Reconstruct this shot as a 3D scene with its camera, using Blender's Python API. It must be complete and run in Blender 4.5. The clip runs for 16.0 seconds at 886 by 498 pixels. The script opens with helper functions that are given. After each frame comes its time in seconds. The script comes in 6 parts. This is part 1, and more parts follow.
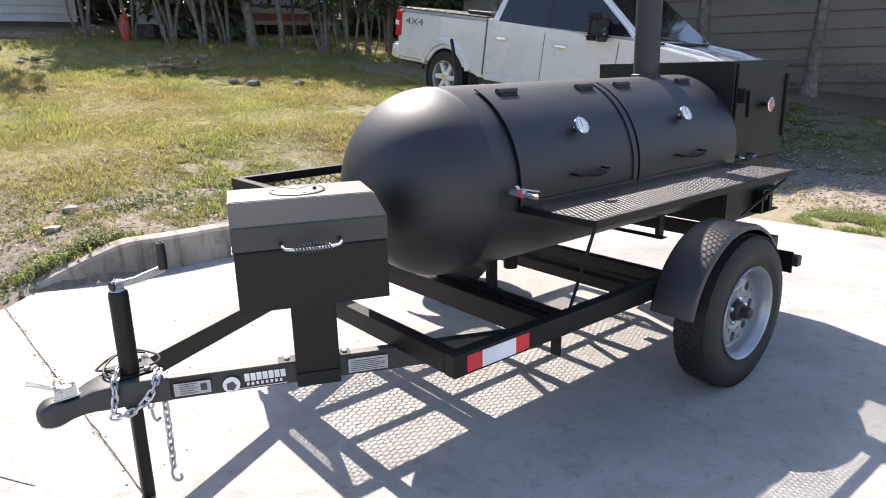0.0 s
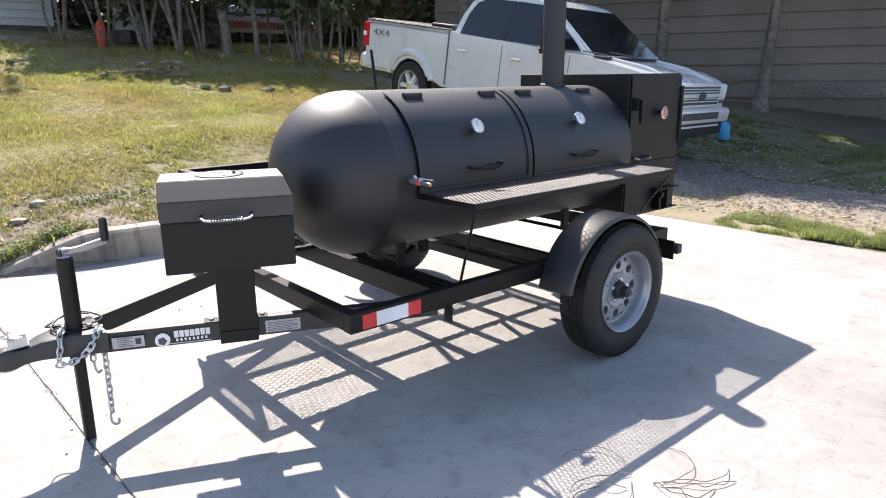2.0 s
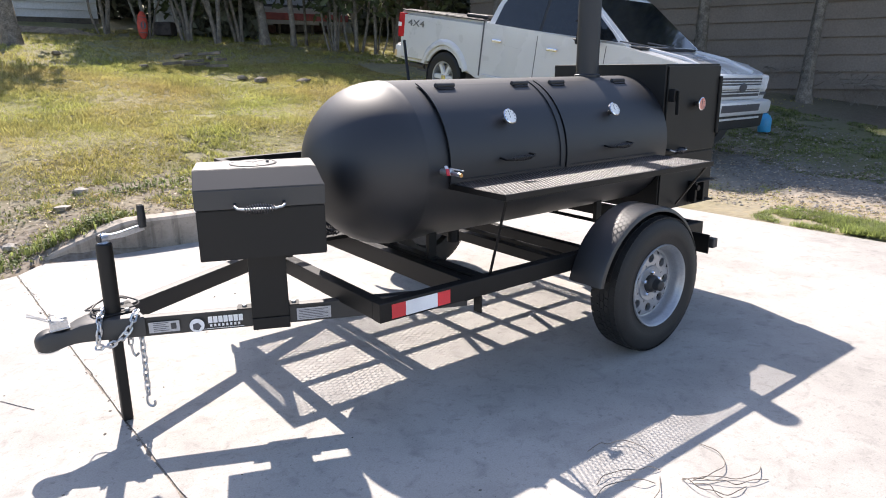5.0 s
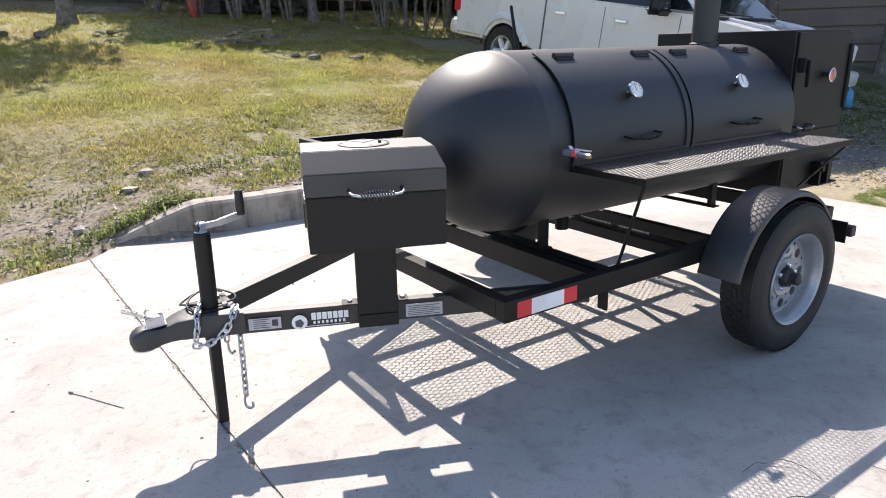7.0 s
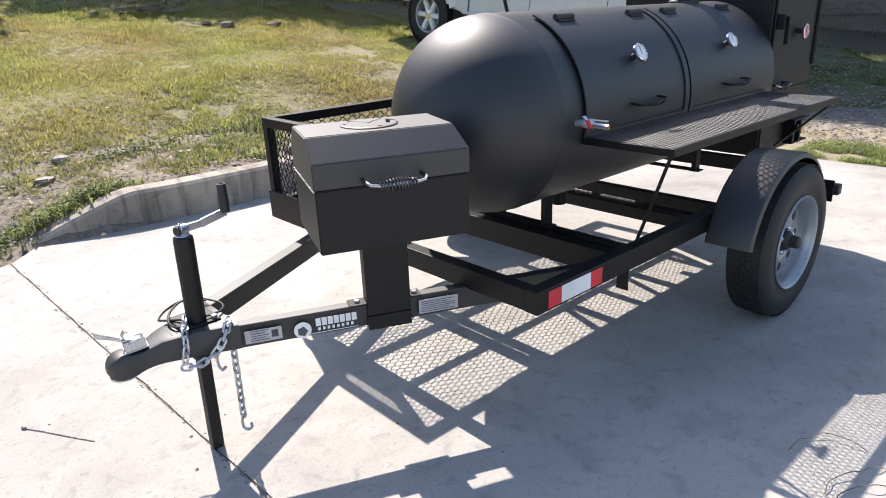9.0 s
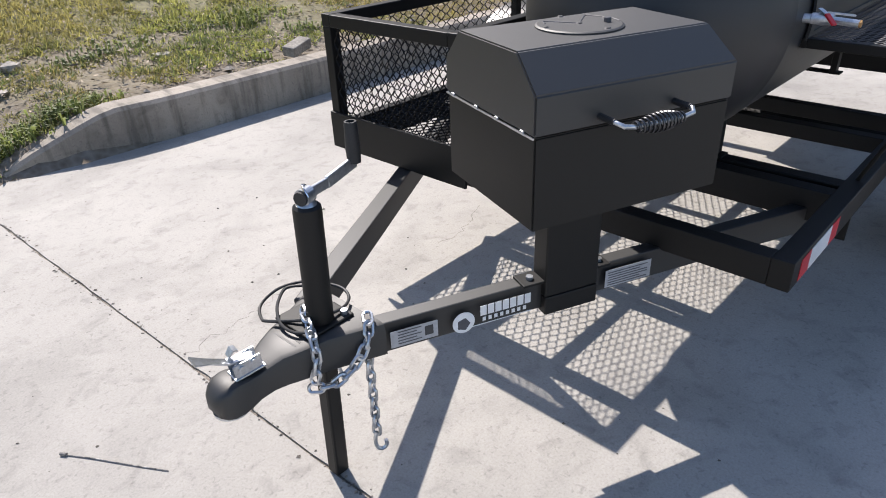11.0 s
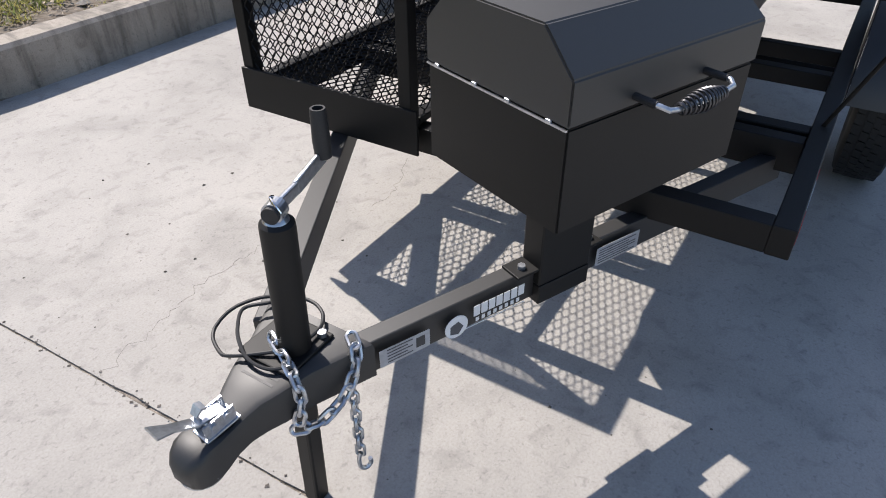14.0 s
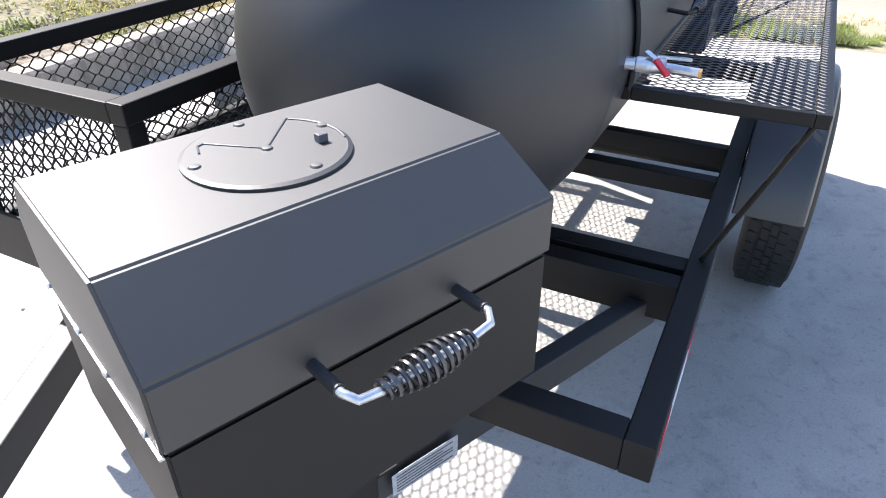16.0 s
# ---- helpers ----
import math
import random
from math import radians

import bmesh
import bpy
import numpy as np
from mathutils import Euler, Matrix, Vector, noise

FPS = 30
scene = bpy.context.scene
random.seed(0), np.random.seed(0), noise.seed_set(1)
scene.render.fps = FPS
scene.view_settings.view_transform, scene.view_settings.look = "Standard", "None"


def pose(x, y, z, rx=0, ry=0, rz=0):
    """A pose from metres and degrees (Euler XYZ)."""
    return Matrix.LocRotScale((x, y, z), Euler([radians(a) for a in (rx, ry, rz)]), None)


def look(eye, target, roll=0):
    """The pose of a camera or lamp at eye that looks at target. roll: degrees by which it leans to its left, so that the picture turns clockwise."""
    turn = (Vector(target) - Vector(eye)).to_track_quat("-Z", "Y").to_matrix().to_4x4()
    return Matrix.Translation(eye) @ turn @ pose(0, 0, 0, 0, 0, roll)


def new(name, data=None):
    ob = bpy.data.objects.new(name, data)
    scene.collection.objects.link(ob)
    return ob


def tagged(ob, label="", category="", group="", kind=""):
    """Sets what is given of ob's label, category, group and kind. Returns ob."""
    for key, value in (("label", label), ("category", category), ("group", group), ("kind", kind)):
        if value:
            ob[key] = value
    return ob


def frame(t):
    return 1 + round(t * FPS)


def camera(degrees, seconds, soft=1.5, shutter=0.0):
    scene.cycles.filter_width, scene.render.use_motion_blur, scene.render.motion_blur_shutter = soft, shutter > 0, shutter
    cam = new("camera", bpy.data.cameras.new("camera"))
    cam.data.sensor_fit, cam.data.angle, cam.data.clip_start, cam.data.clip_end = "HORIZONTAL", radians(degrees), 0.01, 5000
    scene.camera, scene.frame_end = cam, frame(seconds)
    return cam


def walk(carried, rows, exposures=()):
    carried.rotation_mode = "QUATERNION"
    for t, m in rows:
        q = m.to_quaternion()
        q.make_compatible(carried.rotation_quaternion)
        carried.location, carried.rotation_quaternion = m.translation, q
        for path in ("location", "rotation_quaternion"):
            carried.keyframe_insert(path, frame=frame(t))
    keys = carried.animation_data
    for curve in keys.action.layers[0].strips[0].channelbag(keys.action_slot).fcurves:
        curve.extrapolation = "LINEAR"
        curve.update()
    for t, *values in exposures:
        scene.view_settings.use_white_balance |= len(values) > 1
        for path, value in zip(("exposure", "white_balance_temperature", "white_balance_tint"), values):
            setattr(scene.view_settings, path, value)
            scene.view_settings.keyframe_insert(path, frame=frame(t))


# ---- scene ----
cam = camera(67.5, 16.0, soft=1.0)
PATH = [
    (0, (0.153, 0.035, 1.366), (1.366, 1.533, 0.833), -1.5),
    (0.5, (0.131, -0.066, 1.356), (1.333, 1.444, 0.833), -1.5),
    (1, (0.043, -0.252, 1.344), (1.266, 1.246, 0.836), -1.3),
    (1.5, (0.044, -0.375, 1.355), (1.306, 1.091, 0.846), -0.7),
    (2, (0.123, -0.476, 1.348), (1.384, 0.992, 0.843), -0.5),
    (2.5, (0.159, -0.53, 1.339), (1.403, 0.954, 0.837), -0.2),
    (3, (0.137, -0.494, 1.339), (1.378, 0.992, 0.836), 0.0),
    (5.3, (0.126, -0.481, 1.343), (1.281, 1.061, 0.805), -0.6),
    (5.5, (0.116, -0.446, 1.334), (1.251, 1.108, 0.786), -0.6),
    (6, (0.058, -0.356, 1.335), (1.159, 1.217, 0.774), -0.8),
    (6.5, (0.008, -0.251, 1.327), (1.099, 1.326, 0.76), -1.0),
    (7, (0.046, -0.085, 1.315), (1.124, 1.495, 0.727), -1.2),
    (7.5, (0.05, 0.044, 1.348), (1.13, 1.622, 0.76), -1.4),
    (8, (-0.044, 0.123, 1.358), (1.102, 1.641, 0.74), -1.1),
    (8.2, (-0.074, 0.156, 1.351), (1.13, 1.629, 0.731), -0.9),
    (10.3, (-0.025, 0.778, 1.3), (1.219, 2.142, 0.531), -2.4),
    (10.5, (-0.048, 0.895, 1.295), (1.187, 2.257, 0.508), -2.3),
    (11, (-0.06, 1.16, 1.266), (1.194, 2.373, 0.288), -2.4),
    (11.5, (0.019, 1.359, 1.227), (1.204, 2.501, 0.091), -2.7),
    (12, (0.084, 1.479, 1.215), (1.186, 2.57, -0.048), -2.0),
    (12.5, (0.034, 1.476, 1.239), (1.104, 2.537, -0.076), -1.7),
    (13, (-0.002, 1.499, 1.245), (1.072, 2.538, -0.084), -1.7),
    (13.5, (-0.003, 1.509, 1.262), (1.154, 2.488, -0.042), -0.6),
    (14, (0.015, 1.483, 1.289), (1.378, 2.344, 0.105), -0.5),
    (14.5, (0.077, 1.409, 1.307), (1.6, 2.112, 0.217), -0.7),
    (15, (0.184, 1.334, 1.311), (1.745, 2.026, 0.271), -0.7),
    (15.5, (0.377, 1.369, 1.287), (1.935, 2.089, 0.261), -1.3),
    (16, (0.609, 1.436, 1.28), (2.113, 2.208, 0.211), -0.3),
]
walk(cam, [(t, look(eye, target, roll)) for t, eye, target, roll in PATH],
     [(0, 1.22, 6700, 16), (5, 1.18, 6700, 16), (8, 1.06, 6700, 15), (10.5, 0.85, 6500, 14), (11, 0.67, 6500, 14), (11.5, 0.55, 6500, 14), (12, 0.50, 6500, 14), (13.5, 0.47, 6500, 14), (14, 0.52, 6500, 14), (14.5, 0.62, 6500, 14), (15, 0.97, 6500, 14), (15.5, 1.37, 6500, 14), (16, 1.72, 6350, 14)])

# ---- light ----
SUN = Vector((0.262, 0.79, 1.0)).normalized()
world = bpy.data.worlds.new("world")
scene.world = world
world.use_nodes = True
wn = world.node_tree
sky = wn.nodes.new("ShaderNodeTexSky")
sky.sky_type, sky.sun_disc = "NISHITA", False
sky.dust_density = 0.8
sky.sun_elevation, sky.sun_rotation = math.asin(SUN.z), math.atan2(SUN.x, SUN.y)
wn.links.new(sky.outputs[0], wn.nodes["Background"].inputs[0])
wn.nodes["Background"].inputs[1].default_value = 0.125
sun_data = bpy.data.lights.new("sun", "SUN")
sun_data.energy, sun_data.angle, sun_data.color = 4.2, radians(0.53), (1.0, 0.95, 0.87)
sun = new("sun", sun_data)
sun.matrix_world = look(SUN * 30, (0, 0, 0))


# ---- materials ----
def mat(name, col, rough=0.5, metal=0.0, var=0.15, scale=6.0, fine=80.0, bump=0.1, bump_d=0.002, col2=None, island=0.0, obj=0.0, spec=0.5, coat=0.0, coat_rough=0.05, sheen=0.0):
    """A surface with variation at two scales, bump, and optionally a second colour in patches."""
    m = bpy.data.materials.new(name)
    m.use_nodes = True
    n, l = m.node_tree.nodes, m.node_tree.links
    b = n["Principled BSDF"]
    b.inputs["Roughness"].default_value, b.inputs["Metallic"].default_value = rough, metal
    b.inputs["Specular IOR Level"].default_value = spec
    b.inputs["Coat Weight"].default_value = coat
    b.inputs["Coat Roughness"].default_value = coat_rough
    # a thin film of pale dust
    b.inputs["Sheen Weight"].default_value, b.inputs["Sheen Roughness"].default_value = sheen, 0.35
    tc = n.new("ShaderNodeTexCoord")
    big, small = n.new("ShaderNodeTexNoise"), n.new("ShaderNodeTexNoise")
    for node, sc, det in ((big, scale, 5), (small, fine, 3)):
        node.inputs["Scale"].default_value, node.inputs["Detail"].default_value = sc, det
        l.new(tc.outputs["Object"], node.inputs["Vector"])
    ramp = n.new("ShaderNodeMix")
    ramp.data_type = "RGBA"
    lo = tuple(c * (1 - var) for c in col)
    hi = tuple(min(1, c * (1 + var)) for c in col) if col2 is None else col2
    ramp.inputs[6].default_value, ramp.inputs[7].default_value = (*lo, 1), (*hi, 1)
    mr = n.new("ShaderNodeMapRange")
    mr.inputs[1].default_value, mr.inputs[2].default_value = 0.35, 0.65
    l.new(big.outputs["Fac"], mr.inputs[0])
    l.new(mr.outputs[0], ramp.inputs[0])
    last = ramp.outputs[2]
    mul = n.new("ShaderNodeMix")
    mul.data_type, mul.blend_type = "RGBA", "MULTIPLY"
    mul.inputs[0].default_value = 1.0
    g = n.new("ShaderNodeMapRange")
    g.inputs[1].default_value, g.inputs[2].default_value, g.inputs[3].default_value, g.inputs[4].default_value = 0.3, 0.7, 1 - var, 1 + var
    l.new(small.outputs["Fac"], g.inputs[0])
    l.new(last, mul.inputs[6])
    l.new(g.outputs[0], mul.inputs[7])
    last = mul.outputs[2]
    for kind, amount in (("island", island), ("obj", obj)):
        if amount:
            src = n.new("ShaderNodeNewGeometry").outputs["Random Per Island"] if kind == "island" else n.new("ShaderNodeObjectInfo").outputs["Random"]
            r = n.new("ShaderNodeMapRange")
            r.inputs[3].default_value, r.inputs[4].default_value = 1 - amount, 1 + amount
            l.new(src, r.inputs[0])
            m2 = n.new("ShaderNodeMix")
            m2.data_type, m2.blend_type = "RGBA", "MULTIPLY"
            m2.inputs[0].default_value = 1.0
            l.new(last, m2.inputs[6])
            l.new(r.outputs[0], m2.inputs[7])
            last = m2.outputs[2]
    l.new(last, b.inputs["Base Color"])
    rr = n.new("ShaderNodeMapRange")
    rr.inputs[3].default_value, rr.inputs[4].default_value = max(0.02, rough - 0.06), min(1, rough + 0.06)
    l.new(big.outputs["Fac"], rr.inputs[0])
    l.new(rr.outputs[0], b.inputs["Roughness"])
    if bump:
        bp = n.new("ShaderNodeBump")
        bp.inputs["Strength"].default_value, bp.inputs["Distance"].default_value = bump, bump_d
        l.new(small.outputs["Fac"], bp.inputs["Height"])
        l.new(bp.outputs[0], b.inputs["Normal"])
    return m


def leafy(m, amount):
    """Lets light through thin leaves and blades."""
    n, l = m.node_tree.nodes, m.node_tree.links
    b = n["Principled BSDF"]
    tr = n.new("ShaderNodeBsdfTranslucent")
    l.new(b.inputs["Base Color"].links[0].from_socket, tr.inputs[0])
    mx = n.new("ShaderNodeMixShader")
    mx.inputs[0].default_value = amount
    l.new(b.outputs[0], mx.inputs[1])
    l.new(tr.outputs[0], mx.inputs[2])
    l.new(mx.outputs[0], n["Material Output"].inputs[0])
    return m


BLACK = mat("black_paint", (0.0035, 0.0033, 0.0032), 0.55, spec=0.42, var=0.12, scale=3, fine=260, bump=0.12, bump_d=0.0006)
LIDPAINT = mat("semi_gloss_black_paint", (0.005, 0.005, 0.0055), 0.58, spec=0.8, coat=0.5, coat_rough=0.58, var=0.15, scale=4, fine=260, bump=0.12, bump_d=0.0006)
TANKPAINT = mat("satin_black_paint", (0.0035, 0.0045, 0.008), 0.55, spec=0.6, coat=0.4, coat_rough=0.55, var=0.1, scale=2.5, fine=300, bump=0.1, bump_d=0.0006)
FRAME = mat("frame_black_paint", (0.004, 0.0038, 0.0038), 0.5, spec=0.32, var=0.2, scale=5, fine=200, bump=0.15, bump_d=0.0008)
GLOSS = mat("glossy_black_paint", (0.005, 0.005, 0.0065), 0.47, spec=0.6, coat=0.5, coat_rough=0.42, var=0.15, scale=5, fine=200, bump=0.08, bump_d=0.0006)
TONGUE = mat("tongue_gloss_black_paint", (0.005, 0.005, 0.0055), 0.56, spec=0.7, coat=0.5, coat_rough=0.54, var=0.2, scale=5, fine=200, bump=0.08, bump_d=0.0006)
RUBBER = mat("tyre_rubber", (0.012, 0.012, 0.012), 0.66, var=0.2, scale=12, fine=150, bump=0.2)
ZINC = mat("galvanised_steel", (0.55, 0.57, 0.6), 0.32, 0.9, var=0.12, scale=25, fine=160, bump=0.1, bump_d=0.0006)
RIM = mat("silver_painted_rim", (0.34, 0.355, 0.38), 0.36, 0.5, var=0.08, scale=10, fine=120, bump=0.05)
SPRING = mat("dark_spring_steel", (0.09, 0.09, 0.095), 0.3, 0.85, var=0.15, scale=40, bump=0.0)
CHROME = mat("chrome", (0.8, 0.8, 0.82), 0.1, 1.0, var=0.03, bump=0.0)
RED = mat("red_reflector", (0.65, 0.03, 0.04), 0.35, var=0.12, fine=500)
WHITE = mat("white_reflector", (0.75, 0.76, 0.78), 0.35, var=0.06, fine=500)
PAPER = mat("sticker_silver", (0.42, 0.43, 0.45), 0.35, 0.2, var=0.1)
INK = mat("sticker_print", (0.08, 0.08, 0.09), 0.5, var=0.1)
WHITEINK = mat("white_vinyl", (0.82, 0.82, 0.82), 0.4, var=0.03)
GREYINK = mat("grey_print", (0.05, 0.05, 0.052), 0.5, var=0.1)
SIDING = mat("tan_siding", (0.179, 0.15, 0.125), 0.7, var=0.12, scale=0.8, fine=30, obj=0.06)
SIDING_L = mat("pale_siding", (0.514, 0.529, 0.543), 0.7, var=0.1, scale=0.8, fine=30, obj=0.06)
ROOF = mat("roof_shingles", (0.0857, 0.0786, 0.0714), 0.9, var=0.25, scale=3, fine=40)
BARK = mat("bark", (0.17, 0.15, 0.125), 0.9, var=0.35, scale=8, fine=40, bump=0.6, bump_d=0.02)
LEAF = leafy(mat("leaves", (0.095, 0.118, 0.055), 0.6, var=0.25, scale=1.2, fine=10, bump=0, island=0.45), 0.4)
WOODGREY = mat("weathered_wood", (0.186, 0.157, 0.129), 0.85, var=0.3, scale=6, fine=60, bump=0.4)
STONE = mat("rubble", (0.243, 0.221, 0.193), 0.85, var=0.25, scale=8, fine=60, bump=0.4, island=0.3)
CAR = mat("white_car_paint", (0.6, 0.6, 0.593), 0.28, 0.0, var=0.02, scale=2, bump=0, coat=0.7)
GLASS = mat("tinted_glass", (0.012, 0.015, 0.018), 0.05, var=0.1, bump=0)
PLASTIC = mat("black_plastic", (0.02, 0.02, 0.021), 0.55, var=0.15, fine=300)
TAIL = mat("red_tail_lens", (0.5, 0.01, 0.015), 0.15, var=0.1, bump=0)
LENS = mat("head_lamp_lens", (0.8, 0.8, 0.8), 0.15, 0.0, var=0.1, bump=0)
BLUE = mat("blue_plastic", (0.03, 0.3, 0.55), 0.4, var=0.1)
ORANGE = mat("orange_plastic", (0.429, 0.05, 0.025), 0.5, var=0.25)
DIAL = mat("dial_white", (0.8, 0.8, 0.78), 0.3, var=0.03)


# ---- building helpers ----
def part(name, bm, material, parent=None, label="", smooth=False):
    me = bpy.data.meshes.new(name)
    bmesh.ops.recalc_face_normals(bm, faces=bm.faces)
    bm.to_mesh(me)
    bm.free()
    me.materials.append(material)
    if smooth:
        me.polygons.foreach_set("use_smooth", [True] * len(me.polygons))
        me.set_sharp_from_angle(angle=radians(38))
    ob = new(name, me)
    if parent:
        ob.parent = parent
    if label:
        ob["label"] = label
    return ob


def thing(name, label, category, group="", kind="", at=(0, 0, 0)):
    e = new(name)
    e.location = at
    return tagged(e, label, category, group, kind)


def from_np(name, verts, faces, material, parent=None, smooth=False):
    me = bpy.data.meshes.new(name)
    me.from_pydata(verts, [], faces)
    me.materials.append(material)
    if smooth:
        me.polygons.foreach_set("use_smooth", [True] * len(me.polygons))
    ob = new(name, me)
    if parent:
        ob.parent = parent
    return ob


def box(lo, hi, bevel=0.0, bm=None, m=None):
    bm0 = bmesh.new()
    bmesh.ops.create_cube(bm0, size=1)
    for v in bm0.verts:
        v.co = Vector([(a + b) / 2 + c * (b - a) for a, b, c in zip(lo, hi, v.co)])
    if bevel:
        bmesh.ops.bevel(bm0, geom=bm0.edges[:], offset=bevel, segments=2, profile=0.5, affect="EDGES")
    if m is not None:
        bm0.transform(m)
    return merge(bm, bm0)


def merge(bm, other):
    if bm is None:
        return other
    me = bpy.data.meshes.new("tmp")
    other.to_mesh(me)
    other.free()
    bm.from_mesh(me)
    bpy.data.meshes.remove(me)
    return bm


def beam(a, b, w, h, bevel=0.003, bm=None):
    """A rectangular bar from a to b (centre line), w wide and h high."""
    a, b = Vector(a), Vector(b)
    d = b - a
    x = d.normalized()
    up = Vector((0, 0, 1)) if abs(x.z) < 0.95 else Vector((0, 1, 0))
    y = up.cross(x).normalized()
    z = x.cross(y)
    m = Matrix((x, y, z)).transposed().to_4x4()
    m.translation = a
    return box((0, -w / 2, -h / 2), (d.length, w / 2, h / 2), bevel, bm, m)


def cyl(a, b, r, seg=20, r2=None, bm=None, caps=True):
    a, b = Vector(a), Vector(b)
    d = b - a
    bm0 = bmesh.new()
    bmesh.ops.create_cone(bm0, cap_ends=caps, segments=seg, radius1=r, radius2=r if r2 is None else r2, depth=d.length)
    bm0.transform(Matrix.Translation((a + b) / 2) @ d.to_track_quat("Z", "Y").to_matrix().to_4x4())
    return merge(bm, bm0)


def lathe(profile, seg=40, m=None, bm=None, arc=(0, 360)):
    """Revolves (radius, height) pairs about z."""
    bm0 = bmesh.new()
    full = arc[1] - arc[0] >= 360
    n = seg if full else seg + 1
    rings = []
    for k in range(n):
        a = radians(arc[0] + (arc[1] - arc[0]) * k / seg)
        rings.append([bm0.verts.new((r * math.cos(a), r * math.sin(a), h)) for r, h in profile])
    for k in range(seg):
        p, q = rings[k], rings[(k + 1) % n]
        for j in range(len(profile) - 1):
            bm0.faces.new((p[j], q[j], q[j + 1], p[j + 1]))
    bmesh.ops.remove_doubles(bm0, verts=bm0.verts, dist=1e-5)
    if m is not None:
        bm0.transform(m)
    return merge(bm, bm0)


def sweep(pts, r, seg=8, bm=None, closed=False):
    """A round bar along a line of points."""
    bm0 = bmesh.new()
    pts = [Vector(p) for p in pts]
    n = len(pts)
    rings, up = [], None
    for k, p in enumerate(pts):
        d = (pts[(k + 1) % n] - pts[k - 1]) if closed else (pts[min(k + 1, n - 1)] - pts[max(k - 1, 0)])
        d.normalize()
        if up is None:
            up = d.orthogonal().normalized()
        up = (up - d * up.dot(d)).normalized()
        side = d.cross(up)
        rings.append([bm0.verts.new(p + r * (math.cos(t) * up + math.sin(t) * side)) for t in [2 * math.pi * j / seg for j in range(seg)]])
    for k in range(n if closed else n - 1):
        p, q = rings[k], rings[(k + 1) % n]
        for j in range(seg):
            bm0.faces.new((p[j], p[(j + 1) % seg], q[(j + 1) % seg], q[j]))
    if not closed:
        bm0.faces.new(rings[0])
        bm0.faces.new(rings[-1][::-1])
    return merge(bm, bm0)


def spline(pts, steps=8):
    """A smooth line through the points."""
    pts = [Vector(p) for p in pts]
    out = []
    for k in range(len(pts) - 1):
        p0, p1, p2, p3 = pts[max(k - 1, 0)], pts[k], pts[k + 1], pts[min(k + 2, len(pts) - 1)]
        for s in range(steps):
            t = s / steps
            out.append(0.5 * (2 * p1 + (p2 - p0) * t + (2 * p0 - 5 * p1 + 4 * p2 - p3) * t * t + (3 * p1 - p0 - 3 * p2 + p3) * t ** 3))
    return out + [pts[-1]]


def expanded_mesh(o, u, v, lu, lv, cu, cv, strand=0.0035, thick=0.003):
    """Expanded-metal sheet on the plane o + u, v: lu by lv metres, diamonds cu by cv."""
    o, u, v = Vector(o), Vector(u).normalized(), Vector(v).normalized()
    w = u.cross(v)
    verts, faces = [], []

    def strip(a, b):
        a2, b2 = o + u * a[0] + v * a[1], o + u * b[0] + v * b[1]
        d = (b2 - a2).normalized()
        s = w.cross(d) * strand / 2
        k = len(verts)
        for p in (a2, b2):
            verts.extend([p - s, p + s, p + w * thick])
        faces.extend([(k, k + 1, k + 4, k + 3), (k + 1, k + 2, k + 5, k + 4), (k + 2, k, k + 3, k + 5)])

    nu, nv = max(1, round(lu / cu)), max(1, round(lv / cv))
    du, dv = lu / nu, lv / nv
    f = 0.16
    for i in range(nu):
        for j in range(nv + 1):
            # one wavy strand segment up to the crest and down again, with a short bond at the knuckles
            x0, y0 = i * du, j * dv
            up, dn = min(lv, y0 + dv / 2), max(0.0, y0 - dv / 2)
            if j < nv:
                strip((x0 + du * f / 2, y0), (x0 + du * (0.5 - f / 2), up))
                strip((x0 + du * (0.5 + f / 2), up), (x0 + du * (1 - f / 2), y0))
                strip((x0 + du * (0.5 - f / 2), up), (x0 + du * (0.5 + f / 2), up))
            if j > 0:
                strip((x0 + du * f / 2, y0), (x0 + du * (0.5 - f / 2), dn))
                strip((x0 + du * (0.5 + f / 2), dn), (x0 + du * (1 - f / 2), y0))
            strip((x0 + du * (1 - f / 2), y0), (x0 + du * (1 + f / 2) if i < nu - 1 else lu, y0))
            if i == 0:
                strip((0, y0), (du * f / 2, y0))
    return verts, faces


def plane_frame(o, u, n):
    """A matrix whose x runs along u and z along n."""
    u, n = Vector(u).normalized(), Vector(n).normalized()
    m = Matrix((u, n.cross(u), n)).transposed().to_4x4()
    m.translation = o
    return m


def prism(profile, x0, x1, m, bevel=0.003):
    """A (y, z) outline stretched along x."""
    bm = bmesh.new()
    a = [bm.verts.new((x0, y, z)) for y, z in profile]
    b = [bm.verts.new((x1, y, z)) for y, z in profile]
    bm.faces.new(a)
    bm.faces.new(b[::-1])
    for k in range(len(a)):
        bm.faces.new((a[k - 1], a[k], b[k], b[k - 1]))
    if bevel:
        bmesh.ops.bevel(bm, geom=bm.edges[:], offset=bevel, segments=2, affect="EDGES")
    bm.transform(m)
    return bm


